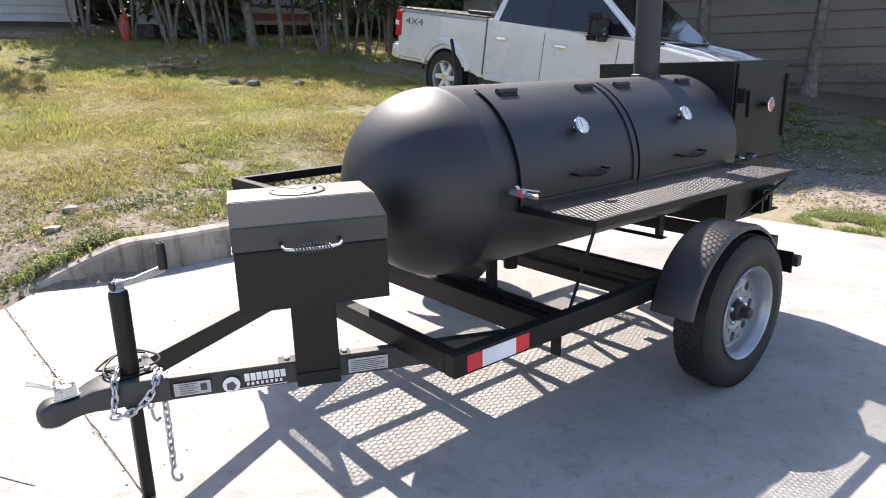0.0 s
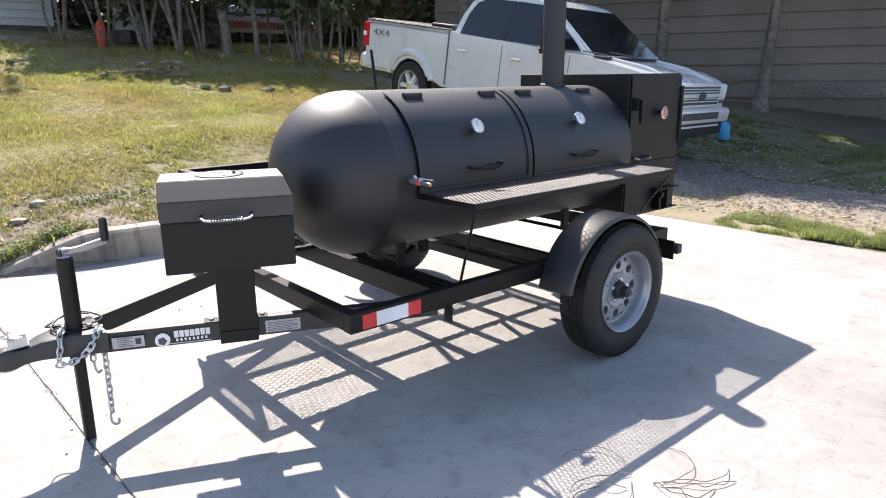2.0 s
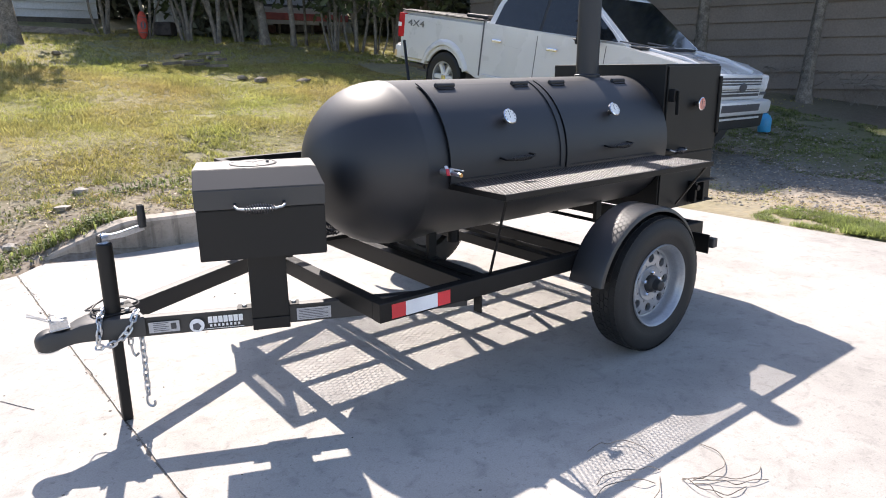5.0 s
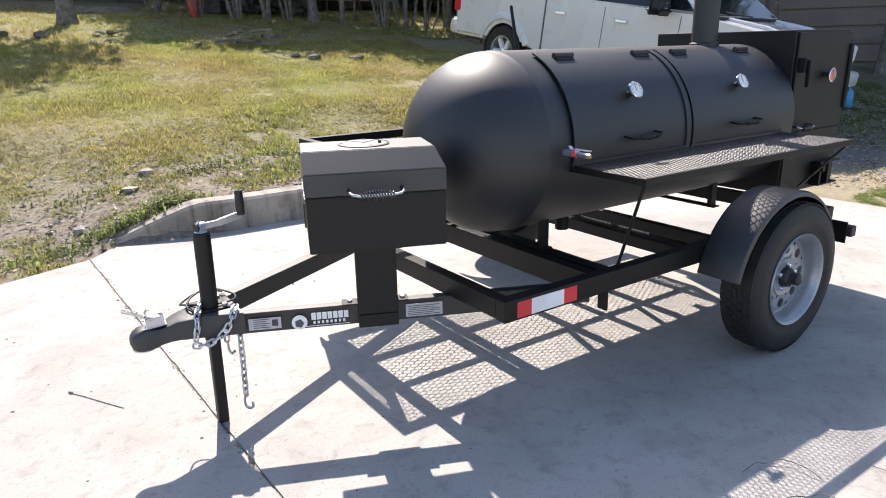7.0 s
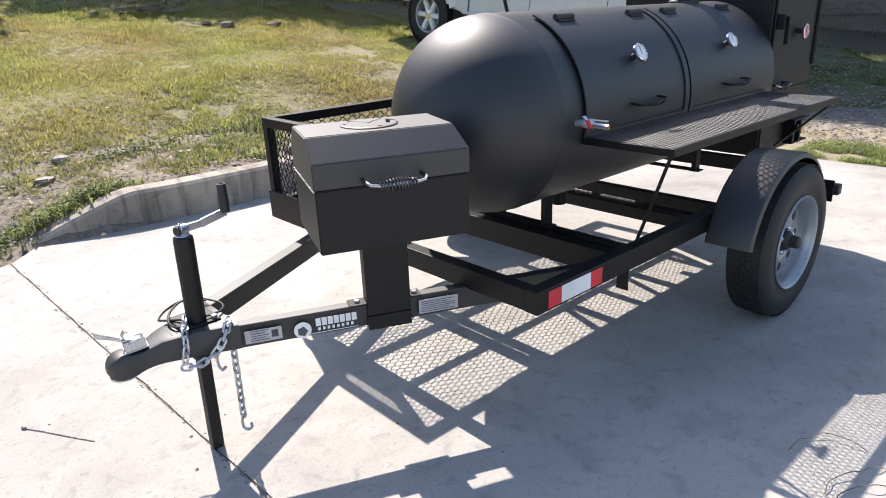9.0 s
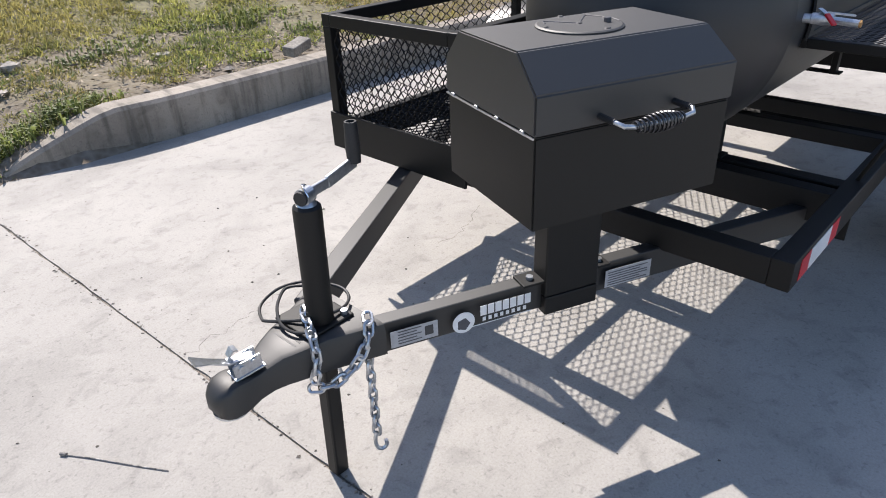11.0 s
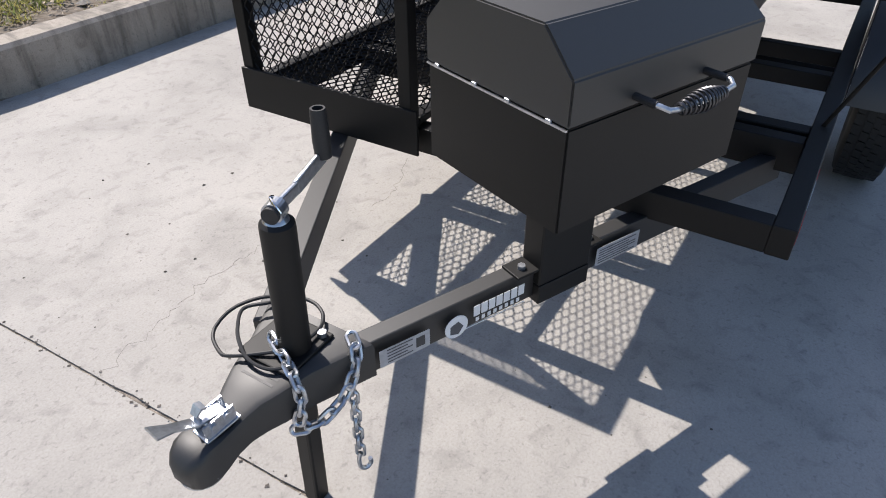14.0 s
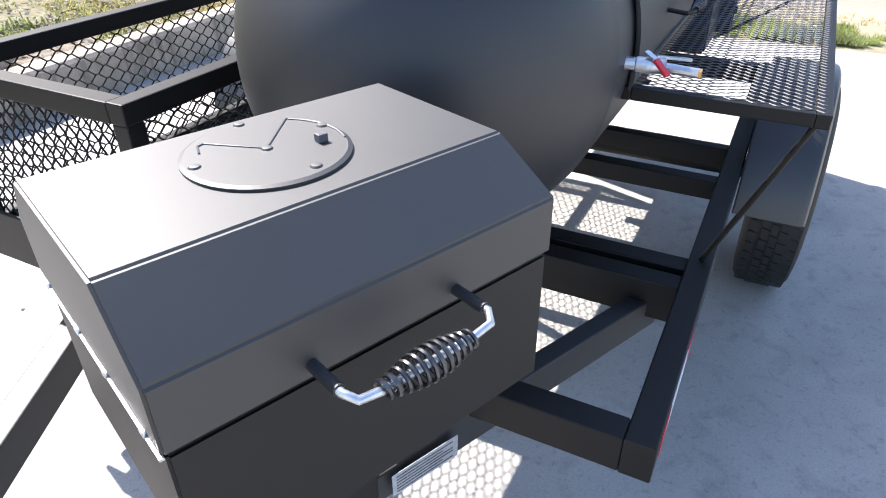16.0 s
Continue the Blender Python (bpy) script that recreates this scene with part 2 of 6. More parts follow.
# ---- ground ----
def terrain(x, y):
    """Height of the ground: level round the slab, a lawn that climbs away behind the kerb."""
    z = 0.149 * max(0.0, y - 3.3)
    if x < 5.85:
        k = min(1.0, max(0.0, (y - 5.0) / 2.5))
        z = z * k + 0.2 * (1 - k) * min(1.0, max(0.0, (x - 0.4) / 0.7))
        if y < 5.0:
            z = 0.0
    else:
        k = min(1.0, (x - 5.85) / 1.2)
        z = z * (k if y < 5.2 else 1.0)
    z += 0.055 * max(0.0, x - 9.5)
    z = min(z, 4.5)
    return z


def ground_sheet():
    xs = np.r_[np.linspace(-400, -14, 14), np.linspace(-12, 30, 170), np.linspace(33, 400, 14)]
    ys = np.r_[np.linspace(-400, -9, 12), np.linspace(-8, 30, 150), np.linspace(33, 400, 14)]
    verts, faces = [], []
    for y in ys:
        for x in xs:
            slab = -9.5 < x < 5.8 and -9.5 < y < (4.9 if x > 0.6 else 4.46 + 0.4 * x if x > -3 else 3.2)
            r = 0.035 * noise.noise(Vector((x * 1.3, y * 1.3, 0))) + 0.05 * noise.noise(Vector((x * 0.4, y * 0.4, 3)))
            near = abs(x) < 30 and abs(y) < 30
            verts.append((x, y, -0.12 if slab else terrain(x, y) - 0.012 + (r if near and y > 5.1 or x > 6.2 else 0.3 * r)))
    nx = len(xs)
    for j in range(len(ys) - 1):
        for i in range(nx - 1):
            k = j * nx + i
            faces.append((k, k + 1, k + nx + 1, k + nx))
    return verts, faces


def soil_material():
    m = mat("lawn_soil", (0.3, 0.25, 0.143), 0.95, var=0.25, scale=0.5, fine=14, bump=0.5, bump_d=0.03, col2=(0.193, 0.186, 0.0786))
    n, l = m.node_tree.nodes, m.node_tree.links
    b = n["Principled BSDF"]
    src = b.inputs["Base Color"].links[0].from_socket
    geo = n.new("ShaderNodeNewGeometry")
    sep = n.new("ShaderNodeSeparateXYZ")
    l.new(geo.outputs["Position"], sep.inputs[0])
    nz = n.new("ShaderNodeTexNoise")
    nz.inputs["Scale"].default_value, nz.inputs["Detail"].default_value = 1.1, 6
    l.new(geo.outputs["Position"], nz.inputs["Vector"])
    # bare dirt and gravel on the strip beside the slab
    right = n.new("ShaderNodeMapRange")
    right.inputs[1].default_value, right.inputs[2].default_value = 5.6, 7.2
    l.new(sep.outputs["X"], right.inputs[0])
    low = n.new("ShaderNodeMapRange")
    low.inputs[1].default_value, low.inputs[2].default_value, low.inputs[3].default_value, low.inputs[4].default_value = 4.0, 7.0, 1.0, 0.0
    l.new(sep.outputs["Y"], low.inputs[0])
    a = n.new("ShaderNodeMath")
    a.operation = "MULTIPLY"
    l.new(right.outputs[0], a.inputs[0])
    l.new(low.outputs[0], a.inputs[1])
    c = n.new("ShaderNodeMath")
    c.operation = "MULTIPLY_ADD"
    l.new(nz.outputs["Fac"], c.inputs[0])
    c.inputs[1].default_value = 0.8
    c.inputs[2].default_value = -0.35
    d = n.new("ShaderNodeMath")
    d.use_clamp = True
    l.new(a.outputs[0], d.inputs[0])
    l.new(c.outputs[0], d.inputs[1])
    vor = n.new("ShaderNodeTexVoronoi")
    vor.inputs["Scale"].default_value = 26
    l.new(geo.outputs["Position"], vor.inputs["Vector"])
    grav = n.new("ShaderNodeMix")
    grav.data_type = "RGBA"
    grav.inputs[6].default_value, grav.inputs[7].default_value = (0.321, 0.25, 0.164, 1), (0.3, 0.271, 0.229, 1)
    l.new(vor.outputs["Color"], grav.inputs[0])
    mix = n.new("ShaderNodeMix")
    mix.data_type = "RGBA"
    l.new(d.outputs[0], mix.inputs[0])
    l.new(src, mix.inputs[6])
    l.new(grav.outputs[2], mix.inputs[7])
    last = mix.outputs[2]
    for x0, x1, col_a, col_b in ((7.3, 8.3, (0.214, 0.204, 0.186, 1), (0.143, 0.136, 0.121, 1)), (9.0, 10.2, (0.0929, 0.107, 0.0429, 1), (0.143, 0.129, 0.0714, 1)), (12.6, 13.6, (0.0857, 0.0643, 0.0464, 1), (0.143, 0.114, 0.0857, 1))):
        wob = n.new("ShaderNodeMath")
        wob.operation = "MULTIPLY_ADD"
        wob.inputs[1].default_value, wob.inputs[2].default_value = 1.6, -0.8
        l.new(nz.outputs["Fac"], wob.inputs[0])
        add = n.new("ShaderNodeMath")
        l.new(sep.outputs["X"], add.inputs[0])
        l.new(wob.outputs[0], add.inputs[1])
        band = n.new("ShaderNodeMapRange")
        band.inputs[1].default_value, band.inputs[2].default_value = x0, x1
        l.new(add.outputs[0], band.inputs[0])
        here = n.new("ShaderNodeMath")
        here.operation = "MULTIPLY"
        l.new(band.outputs[0], here.inputs[0])
        l.new(low.outputs[0], here.inputs[1])
        tone = n.new("ShaderNodeMix")
        tone.data_type = "RGBA"
        tone.inputs[6].default_value, tone.inputs[7].default_value = col_a, col_b
        l.new(vor.outputs["Color"], tone.inputs[0])
        step = n.new("ShaderNodeMix")
        step.data_type = "RGBA"
        l.new(here.outputs[0], step.inputs[0])
        l.new(last, step.inputs[6])
        l.new(tone.outputs[2], step.inputs[7])
        last = step.outputs[2]
    near = n.new("ShaderNodeMapRange")
    near.inputs[1].default_value, near.inputs[2].default_value, near.inputs[3].default_value, near.inputs[4].default_value = 5.4, 7.4, 0.75, -0.25
    l.new(sep.outputs["Y"], near.inputs[0])
    c2 = n.new("ShaderNodeMath")
    c2.operation = "MULTIPLY_ADD"
    l.new(nz.outputs["Fac"], c2.inputs[0])
    c2.inputs[1].default_value, c2.inputs[2].default_value = 1.6, -0.65
    d2 = n.new("ShaderNodeMath")
    d2.use_clamp = True
    l.new(near.outputs[0], d2.inputs[0])
    l.new(c2.outputs[0], d2.inputs[1])
    dirt = n.new("ShaderNodeMix")
    dirt.data_type = "RGBA"
    dirt.inputs[6].default_value, dirt.inputs[7].default_value = (0.107, 0.0786, 0.0536, 1), (0.257, 0.221, 0.179, 1)
    l.new(vor.outputs["Distance"], dirt.inputs[0])
    mix2 = n.new("ShaderNodeMix")
    mix2.data_type = "RGBA"
    side = n.new("ShaderNodeMapRange")
    side.inputs[1].default_value, side.inputs[2].default_value, side.inputs[3].default_value, side.inputs[4].default_value = 5.4, 6.1, 1.0, 0.0
    l.new(sep.outputs["X"], side.inputs[0])
    both = n.new("ShaderNodeMath")
    both.operation = "MULTIPLY"
    l.new(d2.outputs[0], both.inputs[0])
    l.new(side.outputs[0], both.inputs[1])
    l.new(both.outputs[0], mix2.inputs[0])
    l.new(last, mix2.inputs[6])
    l.new(dirt.outputs[2], mix2.inputs[7])
    l.new(mix2.outputs[2], b.inputs["Base Color"])
    return m


SOIL = soil_material()
gv, gf = ground_sheet()
ground = from_np("ground", gv, gf, SOIL, smooth=True)
tagged(ground, "sloping yellow-green lawn with bare dirt and gravel patches", "ground", kind="structure")


def concrete_material(name, base, stains):
    m = mat(name, base, 0.8, var=0.07, scale=1.3, fine=150, bump=0.25, bump_d=0.002)
    n, l = m.node_tree.nodes, m.node_tree.links
    b = n["Principled BSDF"]
    src = b.inputs["Base Color"].links[0].from_socket
    geo = n.new("ShaderNodeNewGeometry")
    for sc, lo, hi, amount in ((0.55, 0.38, 0.72, stains), (2.6, 0.48, 0.72, stains * 0.9), (14, 0.54, 0.72, stains * 0.8), (60, 0.58, 0.72, stains * 1.0), (180, 0.52, 0.75, stains * 0.6)):
        nz = n.new("ShaderNodeTexNoise")
        nz.inputs["Scale"].default_value, nz.inputs["Detail"].default_value = sc, 7
        nz.inputs["Distortion"].default_value = 0.6
        l.new(geo.outputs["Position"], nz.inputs["Vector"])
        mr = n.new("ShaderNodeMapRange")
        mr.inputs[1].default_value, mr.inputs[2].default_value, mr.inputs[3].default_value, mr.inputs[4].default_value = lo, hi, 1.0, 1 - amount
        l.new(nz.outputs["Fac"], mr.inputs[0])
        mix = n.new("ShaderNodeMix")
        mix.data_type, mix.blend_type = "RGBA", "MULTIPLY"
        mix.inputs[0].default_value = 1
        l.new(src, mix.inputs[6])
        l.new(mr.outputs[0], mix.inputs[7])
        src = mix.outputs[2]
    l.new(src, b.inputs["Base Color"])
    return m


CONCRETE = concrete_material("concrete", (0.411, 0.389, 0.357), 0.25)
KERBSTONE = concrete_material("kerb_concrete", (0.371, 0.325, 0.271), 0.3)


def add_streaks(m, amount):
    """Dark run-off stains drawn down the face."""
    n, l = m.node_tree.nodes, m.node_tree.links
    b = n["Principled BSDF"]
    src = b.inputs["Base Color"].links[0].from_socket
    geo = n.new("ShaderNodeNewGeometry")
    mp = n.new("ShaderNodeMapping")
    mp.inputs["Scale"].default_value = (11, 3, 1.1)
    l.new(geo.outputs["Position"], mp.inputs[0])
    nz = n.new("ShaderNodeTexNoise")
    nz.inputs["Scale"].default_value, nz.inputs["Detail"].default_value = 1.6, 6
    l.new(mp.outputs[0], nz.inputs["Vector"])
    mr = n.new("ShaderNodeMapRange")
    mr.inputs[1].default_value, mr.inputs[2].default_value, mr.inputs[3].default_value, mr.inputs[4].default_value = 0.5, 0.66, 1.0, 1 - amount
    l.new(nz.outputs["Fac"], mr.inputs[0])
    mix = n.new("ShaderNodeMix")
    mix.data_type, mix.blend_type = "RGBA", "MULTIPLY"
    mix.inputs[0].default_value = 1
    l.new(src, mix.inputs[6])
    l.new(mr.outputs[0], mix.inputs[7])
    l.new(mix.outputs[2], b.inputs["Base Color"])


add_streaks(KERBSTONE, 0.45)


def slab_panel(pts):
    bm = bmesh.new()
    top = [bm.verts.new((x, y, 0.0)) for x, y in pts]
    low = [bm.verts.new((x, y, -0.11)) for x, y in pts]
    bm.faces.new(top)
    for k in range(len(pts)):
        bm.faces.new((top[k], top[k - 1], low[k - 1], low[k]))
    edges = [e for e in bm.edges if all(v.co.z > -0.01 for v in e.verts)]
    bmesh.ops.bevel(bm, geom=edges, offset=0.004, segments=1, affect="EDGES")
    return bm


pavement = tagged(new("pavement"), "pale stained concrete slab with a tooled joint", "pavement", kind="structure")
rj = np.random.default_rng(77)
JOINT = [(0.60 + 0.028 * (1.5 - y) if y < 1.5 else 0.60 - 0.125 * (y - 1.5) / 3.21, y) for y in np.r_[-9, np.linspace(0.6, 4.71, 60)]]
JL = [(x - 0.002 - 0.004 * rj.random() - (0.012 * rj.random() if rj.random() < 0.12 else 0), y) for x, y in JOINT]
JR = [(x + 0.002 + 0.004 * rj.random() + (0.010 * rj.random() if rj.random() < 0.12 else 0), y) for x, y in JOINT]
part("slab", slab_panel([(-9, -9)] + JL + [(-0.03, 4.5), (-3, 3.2), (-9, 0.5)]), CONCRETE, pavement)
part("slab", slab_panel([(5.85, -9), (5.9, 1.2), (5.83, 4.98), (0.7, 4.98)] + JR[::-1]), CONCRETE, pavement)

fill = bmesh.new()
for p, q in zip(JOINT, JOINT[1:]):
    fill.faces.new([fill.verts.new(v) for v in ((p[0] - 0.02, p[1], -0.006), (p[0] + 0.02, p[1], -0.006), (q[0] + 0.02, q[1], -0.006), (q[0] - 0.02, q[1], -0.006))])
part("joint_fill", fill, mat("joint_dirt", (0.214, 0.186, 0.157), 0.95, var=0.4, scale=20, fine=150, bump=0.5, bump_d=0.004), pavement)


def kerb():
    bm = bmesh.new()
    rows = []
    for k in range(60):
        x = 0.66 + (5.85 - 0.66) * k / 59
        h = 0.235 * min(1.0, max(0.04, (x - 0.62) / 0.62)) ** 0.8
        y0 = 4.93 - 0.09 * min(1, (x - 0.66) / 0.9) + 0.03 * max(0, x - 2) / 4
        prof = [(y0, -0.05), (y0 + 0.01, h - 0.02), (y0 + 0.03, h), (y0 + 0.17, h + 0.004), (y0 + 0.19, h - 0.02), (y0 + 0.2, -0.05)]
        rows.append([bm.verts.new((x, y, max(z, -0.05))) for y, z in prof])
    for p, q in zip(rows, rows[1:]):
        for j in range(5):
            bm.faces.new((p[j], q[j], q[j + 1], p[j + 1]))
    bm.faces.new(rows[0])
    bm.faces.new(rows[-1][::-1])
    return bm


tagged(part("kerb", kerb(), KERBSTONE, smooth=True), "weathered concrete kerb ramping up from the slab", "kerb", kind="structure")

# ---- trailer ----
trailer = thing("trailer", "black single-axle trailer with A-frame tongue on concrete", "trailer")
NY, FY, X0, X1 = 1.46, 2.985, 1.34, 3.46
ZB, ZT = 0.435, 0.51
for nm, y in (("side_rail", NY + 0.025), ("side_rail", FY - 0.025)):
    part(nm, beam((X0, y, (ZB + ZT) / 2), (X1, y, (ZB + ZT) / 2), 0.05, ZT - ZB), FRAME, trailer)
for x in (X0 + 0.025, X1 - 0.025):
    part("end_rail", beam((x, NY + 0.05, (ZB + ZT) / 2), (x, FY - 0.05, (ZB + ZT) / 2), 0.05, ZT - ZB - 0.004), FRAME, trailer)
for x, w, h in ((1.815, 0.05, 0.09), (1.89, 0.05, 0.052), (2.34, 0.045, 0.052), (2.575, 0.04, 0.052)):
    part("cross_member", beam((x, NY + 0.05, 0.497 - h / 2), (x, FY - 0.05, 0.497 - h / 2), w, h), FRAME, trailer)
part("tongue_tube", beam((0.5625, 2.1295, 0.406), (1.838, 1.564, 0.406), 0.04, 0.076), TONGUE, trailer)
part("tongue_tube", beam((0.62, 2.262, 0.406), (1.86, 2.944, 0.406), 0.05, 0.076), TONGUE, trailer)
part("hanger", box((1.832, NY + 0.004, 0.357), (1.84, NY + 0.05, 0.434), 0.002), FRAME, trailer)
part("axle", cyl((2.82, 1.4, 0.337), (2.82, 3.1, 0.337), 0.03), FRAME, trailer)


def fender(y0, y1, cx, r):
    bm = bmesh.new()
    prof = []
    for k in range(33):
        a = radians(12 + 156 * k / 32)
        prof.append((cx - r * math.cos(a) * 0.98, 0.315 + r * math.sin(a)))
    lip = 0.022
    rows = []
    for k, (x, z) in enumerate(prof):
        d = Vector((x - cx, 0, z - 0.315)).normalized()
        p = Vector((x, 0, z))
        rows.append([bm.verts.new((p + off * d).xyz + Vector((0, y, 0))) for y, off in ((y1, 0), (y0 + 0.02, 0), (y0 + 0.006, -0.006), (y0, -0.018), (y0, -lip), (y0 + 0.004, -lip), (y0 + 0.005, -0.02), (y0 + 0.02, -0.006), (y1, -0.006))])
    for p, q in zip(rows, rows[1:]):
        for j in range(9):
            bm.faces.new((p[j], p[(j + 1) % 9], q[(j + 1) % 9], q[j]))
    bm.faces.new(rows[0])
    bm.faces.new(rows[-1][::-1])
    return bm


def fender_skirt(y, cx, r):
    """The flat plate that closes the fender on the frame's side."""
    bm = bmesh.new()
    outer = [(cx - r * math.cos(radians(a)) * 0.98, 0.315 + r * math.sin(radians(a))) for a in range(12, 169, 6)]
    a = [bm.verts.new((x, y, z)) for x, z in outer]
    b = [bm.verts.new((x, y + 0.004, z)) for x, z in outer]
    bm.faces.new(a)
    bm.faces.new(b[::-1])
    for k in range(len(a)):
        bm.faces.new((a[k - 1], a[k], b[k], b[k - 1]))
    return bm


WX, WR = 2.785, 0.338 * 0.975
part("fender", fender(1.275, 1.452, 2.745, 0.398), GLOSS, trailer, smooth=True)
part("fender_plate", fender_skirt(1.4525, 2.745, 0.398), FRAME, trailer)
part("fender", fender(3.275, 3.038, 2.735, 0.4), GLOSS, trailer, smooth=True)


def wheel(cy, side):
    """side: -1 when the outer face looks towards -y."""
    hold = new("wheel")
    hold.parent = trailer
    hold.location = (WX, cy, WR)
    hold.scale = (0.975, 1, 0.975)
    turn = Matrix.Rotation(radians(90), 4, "X") if side < 0 else Matrix.Rotation(radians(-90), 4, "X")
    w = 0.081
    prof = [(0.196, -w * 0.86), (0.215, -w * 0.95), (0.27, -w * 1.02), (0.315, -w * 0.95), (0.331, -w * 0.78), (0.337, -w * 0.6), (0.338, 0), (0.337, w * 0.6), (0.331, w * 0.78), (0.315, w * 0.95), (0.296, w * 0.985), (0.292, w * 1.01), (0.25, w * 1.02), (0.246, w * 0.99), (0.215, w * 0.95), (0.196, w * 0.86), (0.19, w * 0.5), (0.19, -w * 0.5), (0.196, -w * 0.86)]
    part("tyre", lathe(prof, 64, turn), RUBBER, hold, "worn black rubber tyre", smooth=True)
    # tread blocks between circumferential grooves
    bm = bmesh.new()
    for row, (y0, y1) in enumerate(((-0.067, -0.041), (-0.035, -0.013), (-0.009, 0.009), (0.013, 0.035), (0.041, 0.067))):
        n = 54
        for k in range(n):
            a0 = 2 * math.pi * (k + 0.5 * (row % 2)) / n
            da = 2 * math.pi / n * 0.42
            vs = []
            for r in (0.333, 0.3415 - 0.004 * (abs(row - 2) == 2)):
                for a, y in ((a0 - da, y0), (a0 + da, y0), (a0 + da + 0.012, y1), (a0 - da + 0.012, y1)):
                    vs.append(bm.verts.new((r * math.cos(a), r * math.sin(a), y)))
            for f in ((4, 5, 6, 7), (0, 1, 5, 4), (1, 2, 6, 5), (2, 3, 7, 6), (3, 0, 4, 7)):
                bm.faces.new([vs[i] for i in f])
    bm.transform(turn)
    part("tread", bm, RUBBER, hold)
    rim_p = [(0.203, 0.072), (0.208, 0.078), (0.205, 0.084), (0.198, 0.08), (0.193, 0.07), (0.188, 0.062), (0.184, 0.058), (0.181, 0.04), (0.178, 0.02), (0.174, 0.012), (0.168, 0.01), (0.161, 0.014)]
    part("rim", lathe(rim_p, 64, turn), RIM, hold, "silver painted steel rim", smooth=True)
    # disc with eight round windows, set back in the rim
    turn = turn @ Matrix.Translation((0, 0, -0.03))
    bm = bmesh.new()
    nh, seg = 8, 10
    for k in range(nh):
        ac = 2 * math.pi * k / nh
        hole = [(0.127 + 0.0225 * math.cos(t), 0.0225 * math.sin(t)) for t in [2 * math.pi * j / seg for j in range(seg)]]
        h2 = [bm.verts.new((x * math.cos(ac) - y * math.sin(ac), x * math.sin(ac) + y * math.cos(ac), 0.05)) for x, y in hole]
        h3 = [bm.verts.new((v.co.x, v.co.y, 0.03)) for v in h2]
        bound = []
        for j in range(seg):
            t = 2 * math.pi * j / seg
            dx, dy = math.cos(t), math.sin(t)
            s = math.pi / nh
            rad = 0.125 + 0.038 * max(-1, min(1, dx * 1.35))
            ang = s * max(-1, min(1, dy * 1.35))
            bound.append(bm.verts.new((rad * math.cos(ac + ang), rad * math.sin(ac + ang), 0.05 - (0.007 if rad > 0.15 else 0))))
        for j in range(seg):
            i = (j + 1) % seg
            bm.faces.new((bound[j], bound[i], h2[i], h2[j]))
            bm.faces.new((h2[j], h2[i], h3[i], h3[j]))
    bm.transform(turn)
    part("rim_disc", bm, RIM, hold, smooth=False)
    part("rim_centre", lathe([(0.092, 0.048), (0.086, 0.056), (0.06, 0.05), (0.045, 0.052), (0.045, 0.03)], 40, turn), RIM, hold, smooth=True)
    part("rim_back", lathe([(0.186, 0.0), (0.0, 0.0)], 32, turn), INK, hold)
    part("hub", lathe([(0.044, 0.03), (0.044, 0.068), (0.036, 0.08), (0.028, 0.084), (0.026, 0.115), (0.018, 0.121), (0, 0.122)], 28, turn), PLASTIC, hold, "black grease hub cap", smooth=True)
    for k in range(5):
        a = 2 * math.pi * k / 5 + 0.3
        p = Vector((0.058 * math.cos(a), 0.058 * math.sin(a), 0.05))
        part("lug_nut", lathe([(0.011, 0), (0.011, 0.016), (0.006, 0.022), (0, 0.022)], 6, turn @ Matrix.Translation(p)), CHROME, hold)
    return hold


wheel(1.336, -1)
wheel(3.15, 1)

# tail lamp bracket behind the fender
part("lamp_bracket", box((3.235, 1.29, 0.40), (3.245, 1.45, 0.50), 0.002), FRAME, trailer)
part("tail_lamp", box((3.246, 1.27, 0.43), (3.29, 1.40, 0.48), 0.006), PLASTIC, trailer)

# reflective tape on the near rail
for a, b, mt in ((1.392, 1.455, RED), (1.455, 1.605, WHITE), (1.605, 1.668, RED)):
    part("reflector", box((a, NY - 0.0015, 0.443), (b, NY - 0.0002, 0.499)), mt, trailer, "red reflective tape" if mt is RED else "white reflective tape")

# tongue frame: u along the near tube, seen on its outer face
TU = Vector((1.38, -0.612, 0)).normalized()
TN = Vector((TU.y, -TU.x, 0))
T0 = Vector((0.56, 2.124, 0.406)) + TN * 0.0262


def on_tongue(s, z, out=0.0):
    return T0 + TU * s + Vector((0, 0, z)) + TN * out


def tongue_box(s0, s1, z0, z1, out0, out1, bevel=0.0):
    m = plane_frame(T0, TU, Vector((0, 0, 1)))
    return box((s0, -out1, z0), (s1, -out0, z1), bevel, None, m)


def s_at(x):
    return (x - 0.56) / TU.x


part("sticker", tongue_box(s_at(0.69), s_at(0.79), -0.022, 0.02, 0.0002, 0.0012), PAPER, trailer, "silver certification label with fine print")
for k in range(5):
    part("print", tongue_box(s_at(0.705), s_at(0.755 - 0.01 * (k % 2)), 0.014 - k * 0.0075, 0.0165 - k * 0.0075, 0.0013, 0.0018), INK, trailer)
part("print", tongue_box(s_at(0.762), s_at(0.78), -0.012, 0.012, 0.0013, 0.0018), GREYINK, trailer)
part("sticker", tongue_box(s_at(1.19), s_at(1.312), -0.024, 0.024, 0.0002, 0.0012), PAPER, trailer, "silver warning label with fine print")
for k in range(6):
    part("print", tongue_box(s_at(1.197), s_at(1.302 - 0.02 * (k % 3 == 1)), 0.015 - k * 0.0068, 0.0175 - k * 0.0068, 0.0013, 0.0018), INK, trailer)
